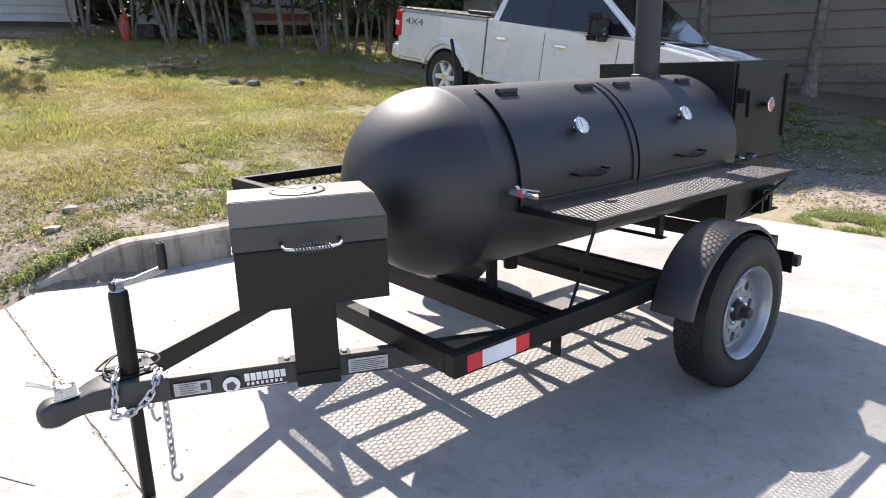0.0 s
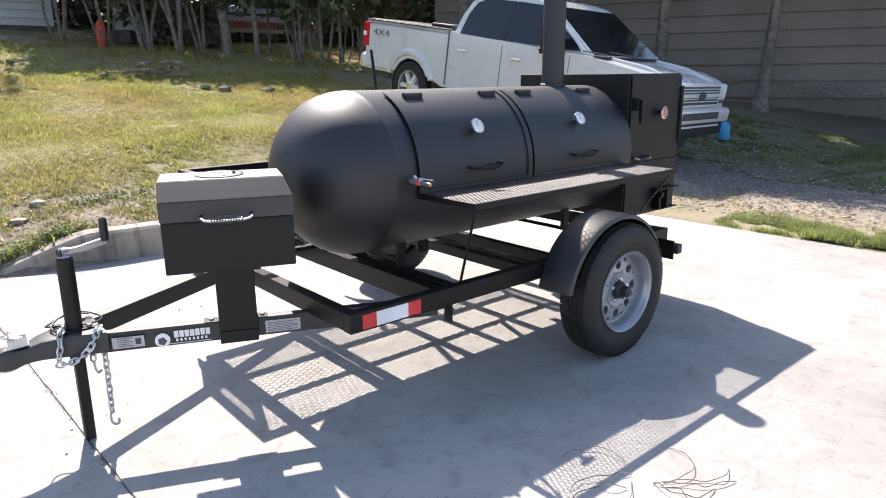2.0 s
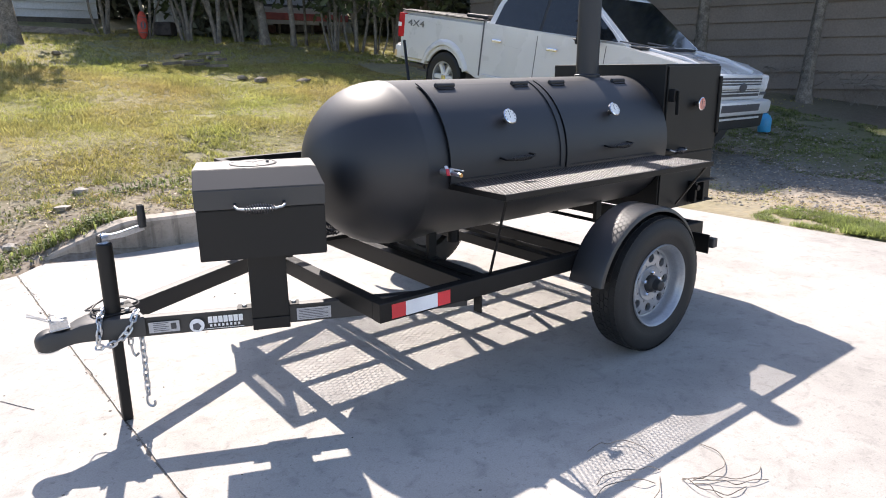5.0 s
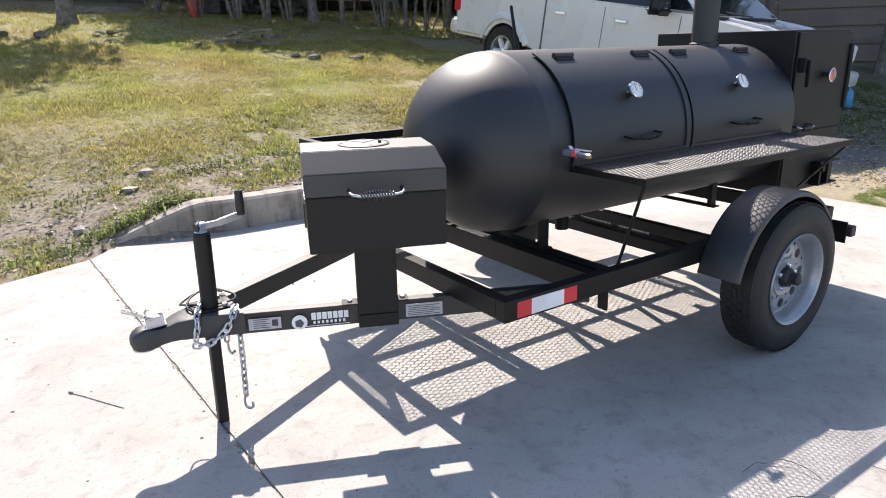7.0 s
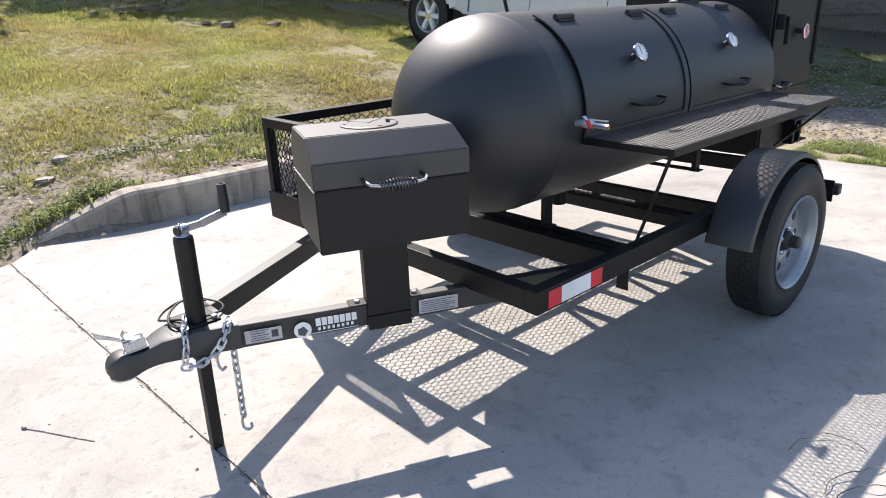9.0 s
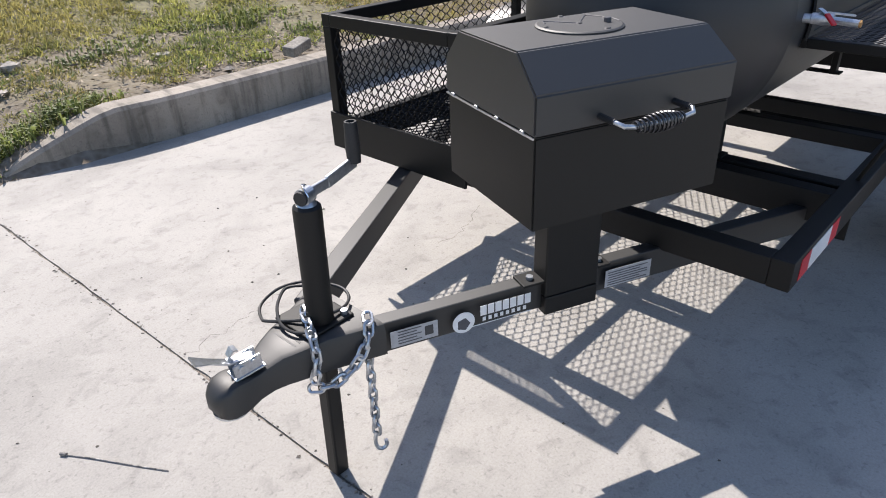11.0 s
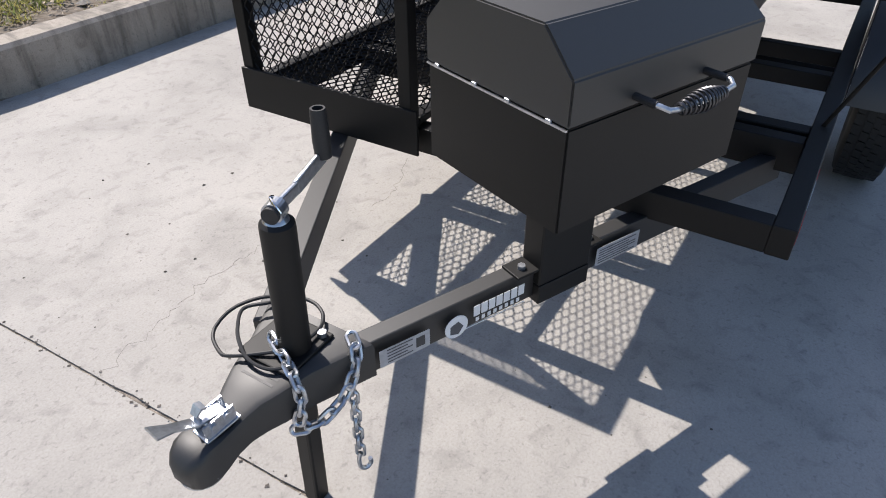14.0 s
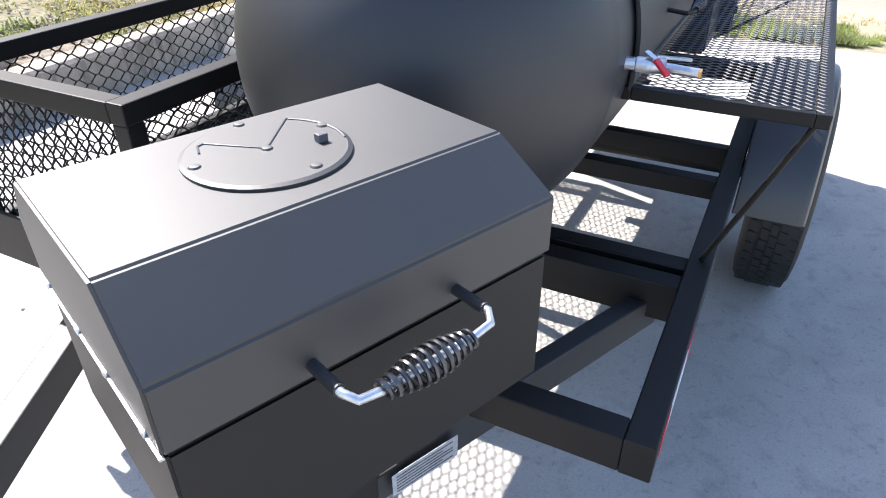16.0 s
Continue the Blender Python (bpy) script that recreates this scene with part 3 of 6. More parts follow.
# maker's mark as plain shapes
disc_m = plane_frame(on_tongue(s_at(0.847), -0.008, 0.0003), TU, TN)
part("badge", lathe([(0.0, 0.0012), (0.027, 0.0012), (0.027, 0.0)], 32, disc_m), WHITEINK, trailer, "white round badge")
part("badge_mark", lathe([(0.0, 0.0006), (0.017, 0.0006), (0.017, 0.0)], 5, disc_m @ Matrix.Translation((-0.001, -0.004, 0.0012))), INK, trailer)
for k in range(7):
    a = s_at(0.885 + 0.0172 * k)
    part("mark", tongue_box(a, a + 0.0155, -0.003, 0.023, 0.0002, 0.001), WHITEINK, trailer)
for k in range(8):
    a = s_at(0.89 + 0.0135 * k)
    part("mark", tongue_box(a, a + 0.008, -0.018, -0.008, 0.0002, 0.001), WHITEINK, trailer)
part("mark", tongue_box(s_at(0.865), s_at(1.005), -0.0265, -0.0245, 0.0002, 0.001), WHITEINK, trailer)


def outline_plate(profile, y0, y1):
    bm = bmesh.new()
    a = [bm.verts.new((x, y0, z)) for x, z in profile]
    d = [bm.verts.new((x, y1, z)) for x, z in profile]
    bm.faces.new(a)
    bm.faces.new(d[::-1])
    for k in range(len(a)):
        bm.faces.new((a[k - 1], a[k], d[k], d[k - 1]))
    return bm


def quad_bar(line, widths, thick, m):
    """A flat bent strip along points in x and z, its width along y changing from point to point."""
    bm = bmesh.new()
    rows = []
    for k, (p, w) in enumerate(zip(line, widths)):
        a, b = Vector(line[max(k - 1, 0)]), Vector(line[min(k + 1, len(line) - 1)])
        up = (b - a).cross(Vector((0, 1, 0))).normalized() * thick / 2
        p, side = Vector(p), Vector((0, w / 2, 0))
        rows.append([bm.verts.new(m @ q) for q in (p - side - up, p + side - up, p + side + up, p - side + up)])
    for p, q in zip(rows, rows[1:]):
        for j in range(4):
            bm.faces.new((p[j], p[(j + 1) % 4], q[(j + 1) % 4], q[j]))
    bm.faces.new(rows[0])
    bm.faces.new(rows[-1][::-1])
    return bm


# coupler
def coupler():
    bm = bmesh.new()
    rows = []
    #       x     half  z0     z1
    secs = [(0.320, 0.010, 0.384, 0.404), (0.325, 0.022, 0.373, 0.415), (0.335, 0.031, 0.367, 0.426), (0.35, 0.037, 0.364, 0.433), (0.37, 0.0385, 0.364, 0.435), (0.39, 0.037, 0.367, 0.432), (0.412, 0.035, 0.372, 0.43), (0.44, 0.038, 0.376, 0.436), (0.468, 0.047, 0.378, 0.446), (0.50, 0.060, 0.378, 0.45), (0.56, 0.078, 0.376, 0.455), (0.64, 0.113, 0.376, 0.456), (0.668, 0.1255, 0.376, 0.456)]
    for x, hw, z0, z1 in secs:
        c = 2.168
        r = min(hw * 0.45, 0.014)
        pts = [(-hw, z0), (-hw, z1 - r), (-hw + r * 0.3, z1 - r * 0.3), (-hw + r, z1), (hw - r, z1), (hw - r * 0.3, z1 - r * 0.3), (hw, z1 - r), (hw, z0)]
        rows.append([bm.verts.new((x, c + y, z)) for y, z in pts])
    for p, q in zip(rows, rows[1:]):
        for j in range(8):
            bm.faces.new((p[j], q[j], q[(j + 1) % 8], p[(j + 1) % 8]))
    bm.faces.new(rows[0])
    bm.faces.new(rows[-1][::-1])
    return bm


part("coupler", coupler(), TONGUE, trailer, "black stamped-steel ball coupler", smooth=True)
part("coupler_lip", lathe([(0.032, 0.004), (0.037, 0.004), (0.038, 0.012), (0.032, 0.012)], 24, Matrix.Translation((0.362, 2.168, 0.356))), ZINC, trailer)
for k in range(6):
    part("print", box((0.50 + 0.013 * k, 2.15 - 0.02, 0.4475 + 0.0012 * k), (0.505 + 0.013 * k, 2.2, 0.4505 + 0.0012 * k)), GREYINK, trailer)
LATCH = plane_frame((0.405, 2.16, 0.436), (0.95, -0.12, 0.1), (-0.1, 0.0, 1))
for y in (-0.017, 0.013):
    part("latch_plate", prism([(y, 0.0), (y + 0.004, 0.0), (y + 0.004, 0.034), (y, 0.034)], -0.028, 0.03, LATCH, 0.001), ZINC, trailer)
part("latch_base", box((-0.032, -0.02, 0.0), (0.034, 0.02, 0.004), 0.001, None, LATCH), ZINC, trailer)
part("latch", quad_bar([(0.018, 0.0, 0.028), (-0.03, 0.0, 0.04), (-0.062, 0.002, 0.062), (-0.088, 0.004, 0.078)], [0.024, 0.022, 0.02, 0.034], 0.004, LATCH), ZINC, trailer, "zinc coupler latch lever")
part("latch_hook", quad_bar([(-0.018, 0.002, 0.03), (-0.024, 0.002, 0.052), (-0.014, 0.002, 0.062), (-0.006, 0.002, 0.058)], [0.016, 0.016, 0.02, 0.02], 0.004, LATCH), ZINC, trailer)
for x, z in ((-0.012, 0.022), (0.014, 0.024)):
    part("latch_pin", cyl(LATCH @ Vector((x, -0.021, z)), LATCH @ Vector((x, 0.021, z)), 0.0065, 12), ZINC, trailer)

# jack
JX, JY = 0.586, 2.174
# it leans a little towards the slab side
JM = Matrix.Translation((JX, JY, 0)) @ Matrix.Rotation(radians(2.6), 4, "X") @ Matrix.Translation((-JX, -JY, 0))
jack = new("jack")
jack.parent = trailer
part("tube", lathe([(0.0, 0.735), (0.022, 0.735), (0.0275, 0.73), (0.0285, 0.72), (0.0285, 0.34), (0.0, 0.34)], 32, JM @ Matrix.Translation((JX, JY, 0))), BLACK, jack, smooth=True)
part("foot_tube", box((JX - 0.019, JY - 0.019, 0.0), (JX + 0.019, JY + 0.019, 0.35), 0.006, None, JM), BLACK, jack)
part("flange", box((JX - 0.06, JY - 0.06, 0.456), (JX + 0.06, JY + 0.06, 0.463), 0.003), BLACK, jack)
for dx, dy in ((-0.045, -0.045), (0.045, -0.045), (0.045, 0.045)):
    part("bolt", cyl((JX + dx, JY + dy, 0.463), (JX + dx, JY + dy, 0.473), 0.009, 6), ZINC, jack)
part("cap", lathe([(0.0, 0.742), (0.014, 0.742), (0.02, 0.736), (0.024, 0.72)], 24, JM @ Matrix.Translation((JX, JY, 0))), ZINC, jack, "zinc cap", smooth=True)
JT = JM @ Vector((JX, JY, 0.752))
part("pivot", cyl(JT + Vector((-0.012, -0.004, 0)), JT + Vector((0.012, 0.004, 0)), 0.017, 22), ZINC, jack)
part("pivot_pin", cyl(JT + Vector((-0.018, -0.006, 0)), JT + Vector((-0.0125, -0.004, 0)), 0.014, 18), PLASTIC, jack)
part("pivot_clip", sweep(spline([JT + Vector((-0.006, -0.018, 0.004)), JT + Vector((-0.008, -0.01, 0.018)), JT + Vector((0.0, 0.006, 0.021)), JT + Vector((0.012, 0.012, 0.014))], 5), 0.0022, 6), CHROME, jack)
part("crank_arm", beam(JT + Vector((0.008, 0.002, 0.001)), (0.652, 2.156, 0.752), 0.009, 0.022), ZINC, jack, "zinc-plated crank arm")
part("crank_arm", beam((0.649, 2.1555, 0.752), (0.738, 2.172, 0.766), 0.009, 0.026), ZINC, jack)
part("crank_grip", lathe([(0.0, 0.0), (0.014, 0.0), (0.0155, 0.03), (0.0135, 0.08), (0.0125, 0.086), (0.009, 0.086), (0.009, 0.06)], 20, Matrix.Translation((0.733, 2.168, 0.766))), PLASTIC, jack, "black plastic crank grip", smooth=True)

# breakaway cable looped round the jack
loop = [(0.587, 2.138, 0.475), (0.637, 2.14, 0.47), (0.673, 2.163, 0.466), (0.69, 2.2, 0.465), (0.682, 2.235, 0.468), (0.646, 2.282, 0.475), (0.603, 2.316, 0.467), (0.565, 2.326, 0.452), (0.537, 2.312, 0.445), (0.512, 2.265, 0.452), (0.51, 2.24, 0.458), (0.529, 2.2, 0.466), (0.56, 2.155, 0.474), (0.587, 2.138, 0.475)]
part("cable", sweep(spline(loop, 6), 0.0036, 8), PLASTIC, trailer, "black looped cable")
part("cable", sweep(spline([(0.66, 2.25, 0.472), (0.635, 2.261, 0.478), (0.599, 2.289, 0.478), (0.56, 2.265, 0.474), (0.535, 2.235, 0.47), (0.518, 2.197, 0.464), (0.521, 2.155, 0.462), (0.545, 2.125, 0.464)], 6), 0.0036, 8), PLASTIC, trailer)


def chain(name, pts, parent, r=0.004, l=0.042, w=0.027):
    line = spline(pts, 60)
    out, acc = [line[0]], 0.0
    step = l * 0.6
    for p, q in zip(line, line[1:]):
        acc += (q - p).length
        if acc >= step:
            out.append(q)
            acc = 0
    for k, (p, q) in enumerate(zip(out, out[1:])):
        d = (q - p).normalized()
        side = d.orthogonal().normalized()
        side = Matrix.Rotation(radians(90 * (k % 2) + 25), 3, d) @ side
        c = (p + q) / 2
        ring = []
        for j in range(12):
            t = 2 * math.pi * j / 12
            ring.append(c + side * (w / 2 - r) * math.sin(t) + d * ((l / 2 - w / 2) * (1 if math.cos(t) > 0 else -1) + (w / 2 - r) * math.cos(t)))
        part(name, sweep(ring, r, 6, None, True), ZINC, parent, smooth=True)


ch = new("safety_chain")
ch.parent = trailer
ch["label"] = "galvanised steel safety chain"
chain("link", [(0.575, 2.2, 0.474), (0.548, 2.14, 0.472), (0.526, 2.1, 0.46), (0.52, 2.086, 0.42), (0.505, 2.096, 0.352)], ch)
chain("link", [(0.505, 2.104, 0.352), (0.54, 2.07, 0.36), (0.585, 2.055, 0.385), (0.618, 2.052, 0.42), (0.64, 2.06, 0.462), (0.665, 2.105, 0.474)], ch)
ch2 = new("safety_chain")
ch2.parent = trailer
ch2["label"] = "galvanised steel safety chain hanging with a hook"
chain("link", [(0.664, 2.105, 0.375), (0.662, 2.102, 0.25), (0.658, 2.098, 0.105)], ch2)
part("hook", sweep(spline([(0.658, 2.098, 0.12), (0.652, 2.1, 0.1), (0.655, 2.099, 0.072), (0.667, 2.094, 0.062), (0.677, 2.09, 0.07), (0.676, 2.09, 0.086)], 5), 0.005, 8), ZINC, ch2)
ch3 = new("safety_chain")
ch3.parent = trailer
ch3["label"] = "short galvanised chain with a hook"
chain("link", [(0.64, 2.19, 0.38), (0.64, 2.19, 0.29)], ch3)
part("hook", sweep(spline([(0.64, 2.19, 0.295), (0.642, 2.19, 0.268), (0.65, 2.186, 0.25), (0.66, 2.18, 0.26)], 5), 0.005, 8), ZINC, ch3)

# ---- log basket ----
basket = thing("log_basket", "black angle-iron log basket with expanded metal sides", "basket")
BX0, BX1, BY0, BY1, BZ0, BZ1 = 1.306, 3.30, 2.392, 2.988, 0.512, 0.896
for y in (BY0 + 0.02, BY1 - 0.02):
    part("top_rail", beam((BX0, y, BZ1 - 0.02), (BX1, y, BZ1 - 0.02), 0.04, 0.04), FRAME, basket)
    part("bottom_rail", beam((BX0 + 0.04, y, BZ0 + 0.012), (BX1 - 0.04, y, BZ0 + 0.012), 0.04, 0.02), FRAME, basket)
for x in (BX0 + 0.02, BX1 - 0.02):
    part("top_rail", beam((x, BY0 + 0.04, BZ1 - 0.021), (x, BY1 - 0.04, BZ1 - 0.021), 0.04, 0.04), FRAME, basket)
    part("bottom_rail", beam((x, BY0 + 0.04, BZ0 + 0.012), (x, BY1 - 0.04, BZ0 + 0.012), 0.038, 0.02), FRAME, basket)
    for y in (BY0 + 0.02, BY1 - 0.02):
        part("post", box((x - 0.019, y - 0.019, BZ0), (x + 0.019, y + 0.019, BZ1 - 0.04), 0.003), FRAME, basket)
for x in (2.32, 2.81):
    for y in (BY0 + 0.02, BY1 - 0.02):
        part("post", box((x - 0.016, y - 0.016, BZ0), (x + 0.016, y + 0.016, BZ1 - 0.04), 0.003), FRAME, basket)
part("front_plate", box((BX0 - 0.006, BY0 - 0.02, 0.446), (BX0 + 0.004, BY1 + 0.004, 0.572), 0.002), FRAME, basket)


def mesh_part(name, parent, mt, *args, **kw):
    v, f = expanded_mesh(*args, **kw)
    return from_np(name, v, f, mt, parent)


HX, HZ = BX1 - BX0 - 0.08, BZ1 - BZ0 - 0.06
mesh_part("mesh_panel", basket, FRAME, (BX0 + 0.012, BY0 + 0.04, BZ0 + 0.022), (0, 0, 1), (0, 1, 0), HZ, BY1 - BY0 - 0.08, 0.054, 0.03, strand=0.004)
mesh_part("mesh_panel", basket, FRAME, (BX1 - 0.02, BY0 + 0.04, BZ0 + 0.022), (0, 0, 1), (0, 1, 0), HZ, BY1 - BY0 - 0.08, 0.054, 0.03, strand=0.004)
mesh_part("mesh_panel", basket, FRAME, (BX0 + 0.04, BY1 - 0.02, BZ0 + 0.022), (1, 0, 0), (0, 0, 1), HX, HZ, 0.056, 0.031, strand=0.004)
mesh_part("mesh_panel", basket, FRAME, (BX0 + 0.04, BY0 + 0.02, BZ0 + 0.022), (1, 0, 0), (0, 0, 1), HX, HZ, 0.056, 0.031, strand=0.004)
mesh_part("mesh_floor", basket, FRAME, (BX0 + 0.02, BY0 + 0.02, BZ0 + 0.012), (1, 0, 0), (0, 1, 0), HX + 0.04, BY1 - BY0 - 0.04, 0.058, 0.031, strand=0.0045)

# ---- charcoal grill on the tongue ----
grill = thing("charcoal_grill", "black steel charcoal grill with faceted lid on a post", "grill")
GU = Vector((0.93, -0.372, 0)).normalized()
GM = plane_frame(Vector((0.818, 1.783, 0)), GU, Vector((0, 0, 1)))
GL, GD = 0.438, 0.335
G0, GS, G1, G2 = 0.695, 0.876, 0.947, 1.009


part("firebox", prism([(0, G0), (GD, G0), (GD, GS - 0.002), (0, GS - 0.002)], 0, GL, GM), BLACK, grill)
lid = prism([(-0.003, GS + 0.001), (GD + 0.003, GS + 0.001), (GD + 0.003, G1), (GD - 0.058, G2), (0.06, G2), (-0.003, G1)], -0.003, GL + 0.003, Matrix())
for v in lid.verts:
    if v.co.x > GL - 0.02:
        v.co.x -= 0.024 * max(0.0, (v.co.z - G1) / (G2 - G1))
lid.transform(GM)
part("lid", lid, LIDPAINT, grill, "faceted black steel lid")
for k, s in enumerate((0.03, 0.12, 0.2, 0.3)):
    part("weld", box((-0.006, s, GS - 0.004), (-0.001, s + 0.012, GS + 0.004), 0.002, None, GM), ZINC, grill)
dm = GM @ Matrix.Translation((0.203, 0.173, G2))
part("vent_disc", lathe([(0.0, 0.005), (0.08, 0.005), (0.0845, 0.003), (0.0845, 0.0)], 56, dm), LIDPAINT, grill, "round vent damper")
edge = [(0.054, 0.058)] + [(0.079 * math.cos(radians(a)), 0.079 * math.sin(radians(a))) for a in range(44, -22, -8)]
part("vent_groove", sweep([dm @ Vector((x, y, 0.0052)) for x, y in [(-0.056, 0.032), (-0.05, 0.05), (-0.042, 0.052), (0, 0), *edge]], 0.0014, 6), INK, grill)
for p in ((0.0, 0.0), (0.008, 0.076), (0.074, 0.016), (-0.072, 0.006), (0.015, -0.067)):
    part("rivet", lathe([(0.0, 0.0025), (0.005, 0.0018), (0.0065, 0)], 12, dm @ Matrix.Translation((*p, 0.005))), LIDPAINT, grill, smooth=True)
part("vent_tab", box((0.045, -0.025, 0.005), (0.056, -0.015, 0.014), 0.001, None, dm), INK, grill)
# bright strip standing in for sun glint on the lip where lid meets firebox
part("seam_glint", box((-0.005, 0.0, GS - 0.0035), (-0.001, GD, GS - 0.0005), 0.0, None, GM), ZINC, grill)


def coil_handle(m, length, stand, parent, mt=ZINC, wire=0.0032, bulge=0.0165):
    """A bent bar with a bulging spring grip; x along the handle, -y away from the door."""
    h = new("handle")
    h.parent = parent
    h["label"] = "steel handle with coil spring grip"
    L = length / 2
    bar = [(-L, 0, 0.0), (-L, -stand * 0.8, 0.0), (-L + 0.008, -stand, -0.004), (-L + 0.03, -stand, -0.008), (0, -stand, -0.008), (L - 0.03, -stand, -0.008), (L - 0.008, -stand, -0.004), (L, -stand * 0.8, 0.0), (L, 0, 0.0)]
    part("bar", sweep([m @ Vector(p) for p in bar], 0.0044, 10), mt, h, smooth=True)
    turns, n = 12, 12 * 14
    G = L - 0.03
    pts = []
    for k in range(n + 1):
        t = k / n
        r = 0.0085 + (bulge - 0.0085) * math.sin(math.pi * t) ** 1.6
        pts.append(m @ Vector((-G + 2 * G * t, -stand + r * math.cos(2 * math.pi * turns * t), -0.008 + r * math.sin(2 * math.pi * turns * t))))
    part("coil", sweep(pts, wire * 0.75, 6), SPRING, h, smooth=True)
    for x in (-L, L):
        part("stand_off", cyl(m @ Vector((x, 0, 0)), m @ Vector((x, -stand * 0.72, 0)), 0.0062, 12), PLASTIC, h)


coil_handle(GM @ Matrix.Translation((0.2135, -0.003, 0.893)), 0.166, 0.058, grill, ZINC)
# post and clamp on the tongue
part("post", tongue_box(s_at(1.035), s_at(1.165), 0.0, G0 - 0.406, -0.052, 0.006, 0.004), BLACK, grill)
part("clamp", tongue_box(s_at(1.035), s_at(1.165), -0.048, 0.0, -0.058, 0.008, 0.003), BLACK, grill)
part("flange", tongue_box(s_at(0.985), s_at(1.035), 0.0385, 0.0445, -0.052, 0.002, 0.001), BLACK, grill)
part("flange", tongue_box(s_at(1.165), s_at(1.2), 0.0385, 0.0445, -0.052, 0.002, 0.001), BLACK, grill)
for x in (1.01, 1.182):
    p = on_tongue(s_at(x), 0.0445, -0.022)
    part("bolt", cyl(p, p + Vector((0, 0, 0.008)), 0.009, 6), ZINC, grill)
part("gusset", tongue_box(s_at(1.165), s_at(1.19), 0.23, 0.28, -0.03, -0.02, 0.001), BLACK, grill)

# ---- offset smoker ----
smoker = thing("offset_smoker", "large satin black tank smoker with firebox and chimney", "smoker")
TR, TY, TZ, TX0, TX1 = 0.36, 2.04, 0.93, 1.385, 3.384
HEAD = TX0 + 0.345
AX = Matrix.Translation((0, TY, TZ)) @ Matrix.Rotation(radians(90), 4, "Y")
prof = [(TR * math.sin(radians(a)), HEAD - 0.345 * math.cos(radians(a))) for a in range(0, 91, 5)] + [(TR + 0.0015, HEAD + 0.006), (TR, HEAD + 0.012), (TR, 2.6), (TR, TX1), (0.0, TX1)]
part("tank", lathe(prof, 96, AX), TANKPAINT, smoker, "satin black steel tank body", smooth=True)


def shell(x0, x1, a0, a1, r0, r1, seg=24):
    """A curved plate on the tank; angles from straight up towards -y."""
    bm = bmesh.new()
    rows = []
    for k in range(seg + 1):
        a = radians(a0 + (a1 - a0) * k / seg)
        d = Vector((0, -math.sin(a), math.cos(a)))
        rows.append([bm.verts.new(Vector((x, TY, TZ)) + d * r) for x, r in ((x0, r0), (x0, r1), (x1, r1), (x1, r0))])
    for p, q in zip(rows, rows[1:]):
        for j in range(4):
            bm.faces.new((p[j], p[(j + 1) % 4], q[(j + 1) % 4], q[j]))
    bm.faces.new(rows[0])
    bm.faces.new(rows[-1][::-1])
    return bm


def on_tank(x, a, r):
    a = radians(a)
    return Vector((x, TY - r * math.sin(a), TZ + r * math.cos(a)))


def gauge(m, parent, r=0.036, face=DIAL):
    g = new("thermometer")
    g.parent = parent
    g["label"] = "round dial thermometer with steel bezel"
    part("stem", lathe([(0.012, -0.02), (0.012, 0.022), (0.018, 0.024), (0.018, 0.03)], 16, m), PLASTIC, g, smooth=True)
    part("bezel", lathe([(0.0, 0.03), (r * 0.9, 0.03), (r, 0.034), (r, 0.042), (r * 0.9, 0.044), (r * 0.88, 0.041)], 32, m), CHROME, g, smooth=True)
    part("dial", lathe([(0.0, 0.0405), (r * 0.89, 0.0405)], 32, m), face, g)
    part("needle", box((-0.001, -r * 0.2, 0.041), (0.001, r * 0.7, 0.042), 0, None, m), INK, g)
    for k in range(9):
        rot = m @ Matrix.Rotation(radians(-120 + 30 * k), 4, "Z")
        part("print", box((-0.0012, r * 0.66, 0.041), (0.0012, r * 0.82, 0.0415), 0, None, rot), INK, g)


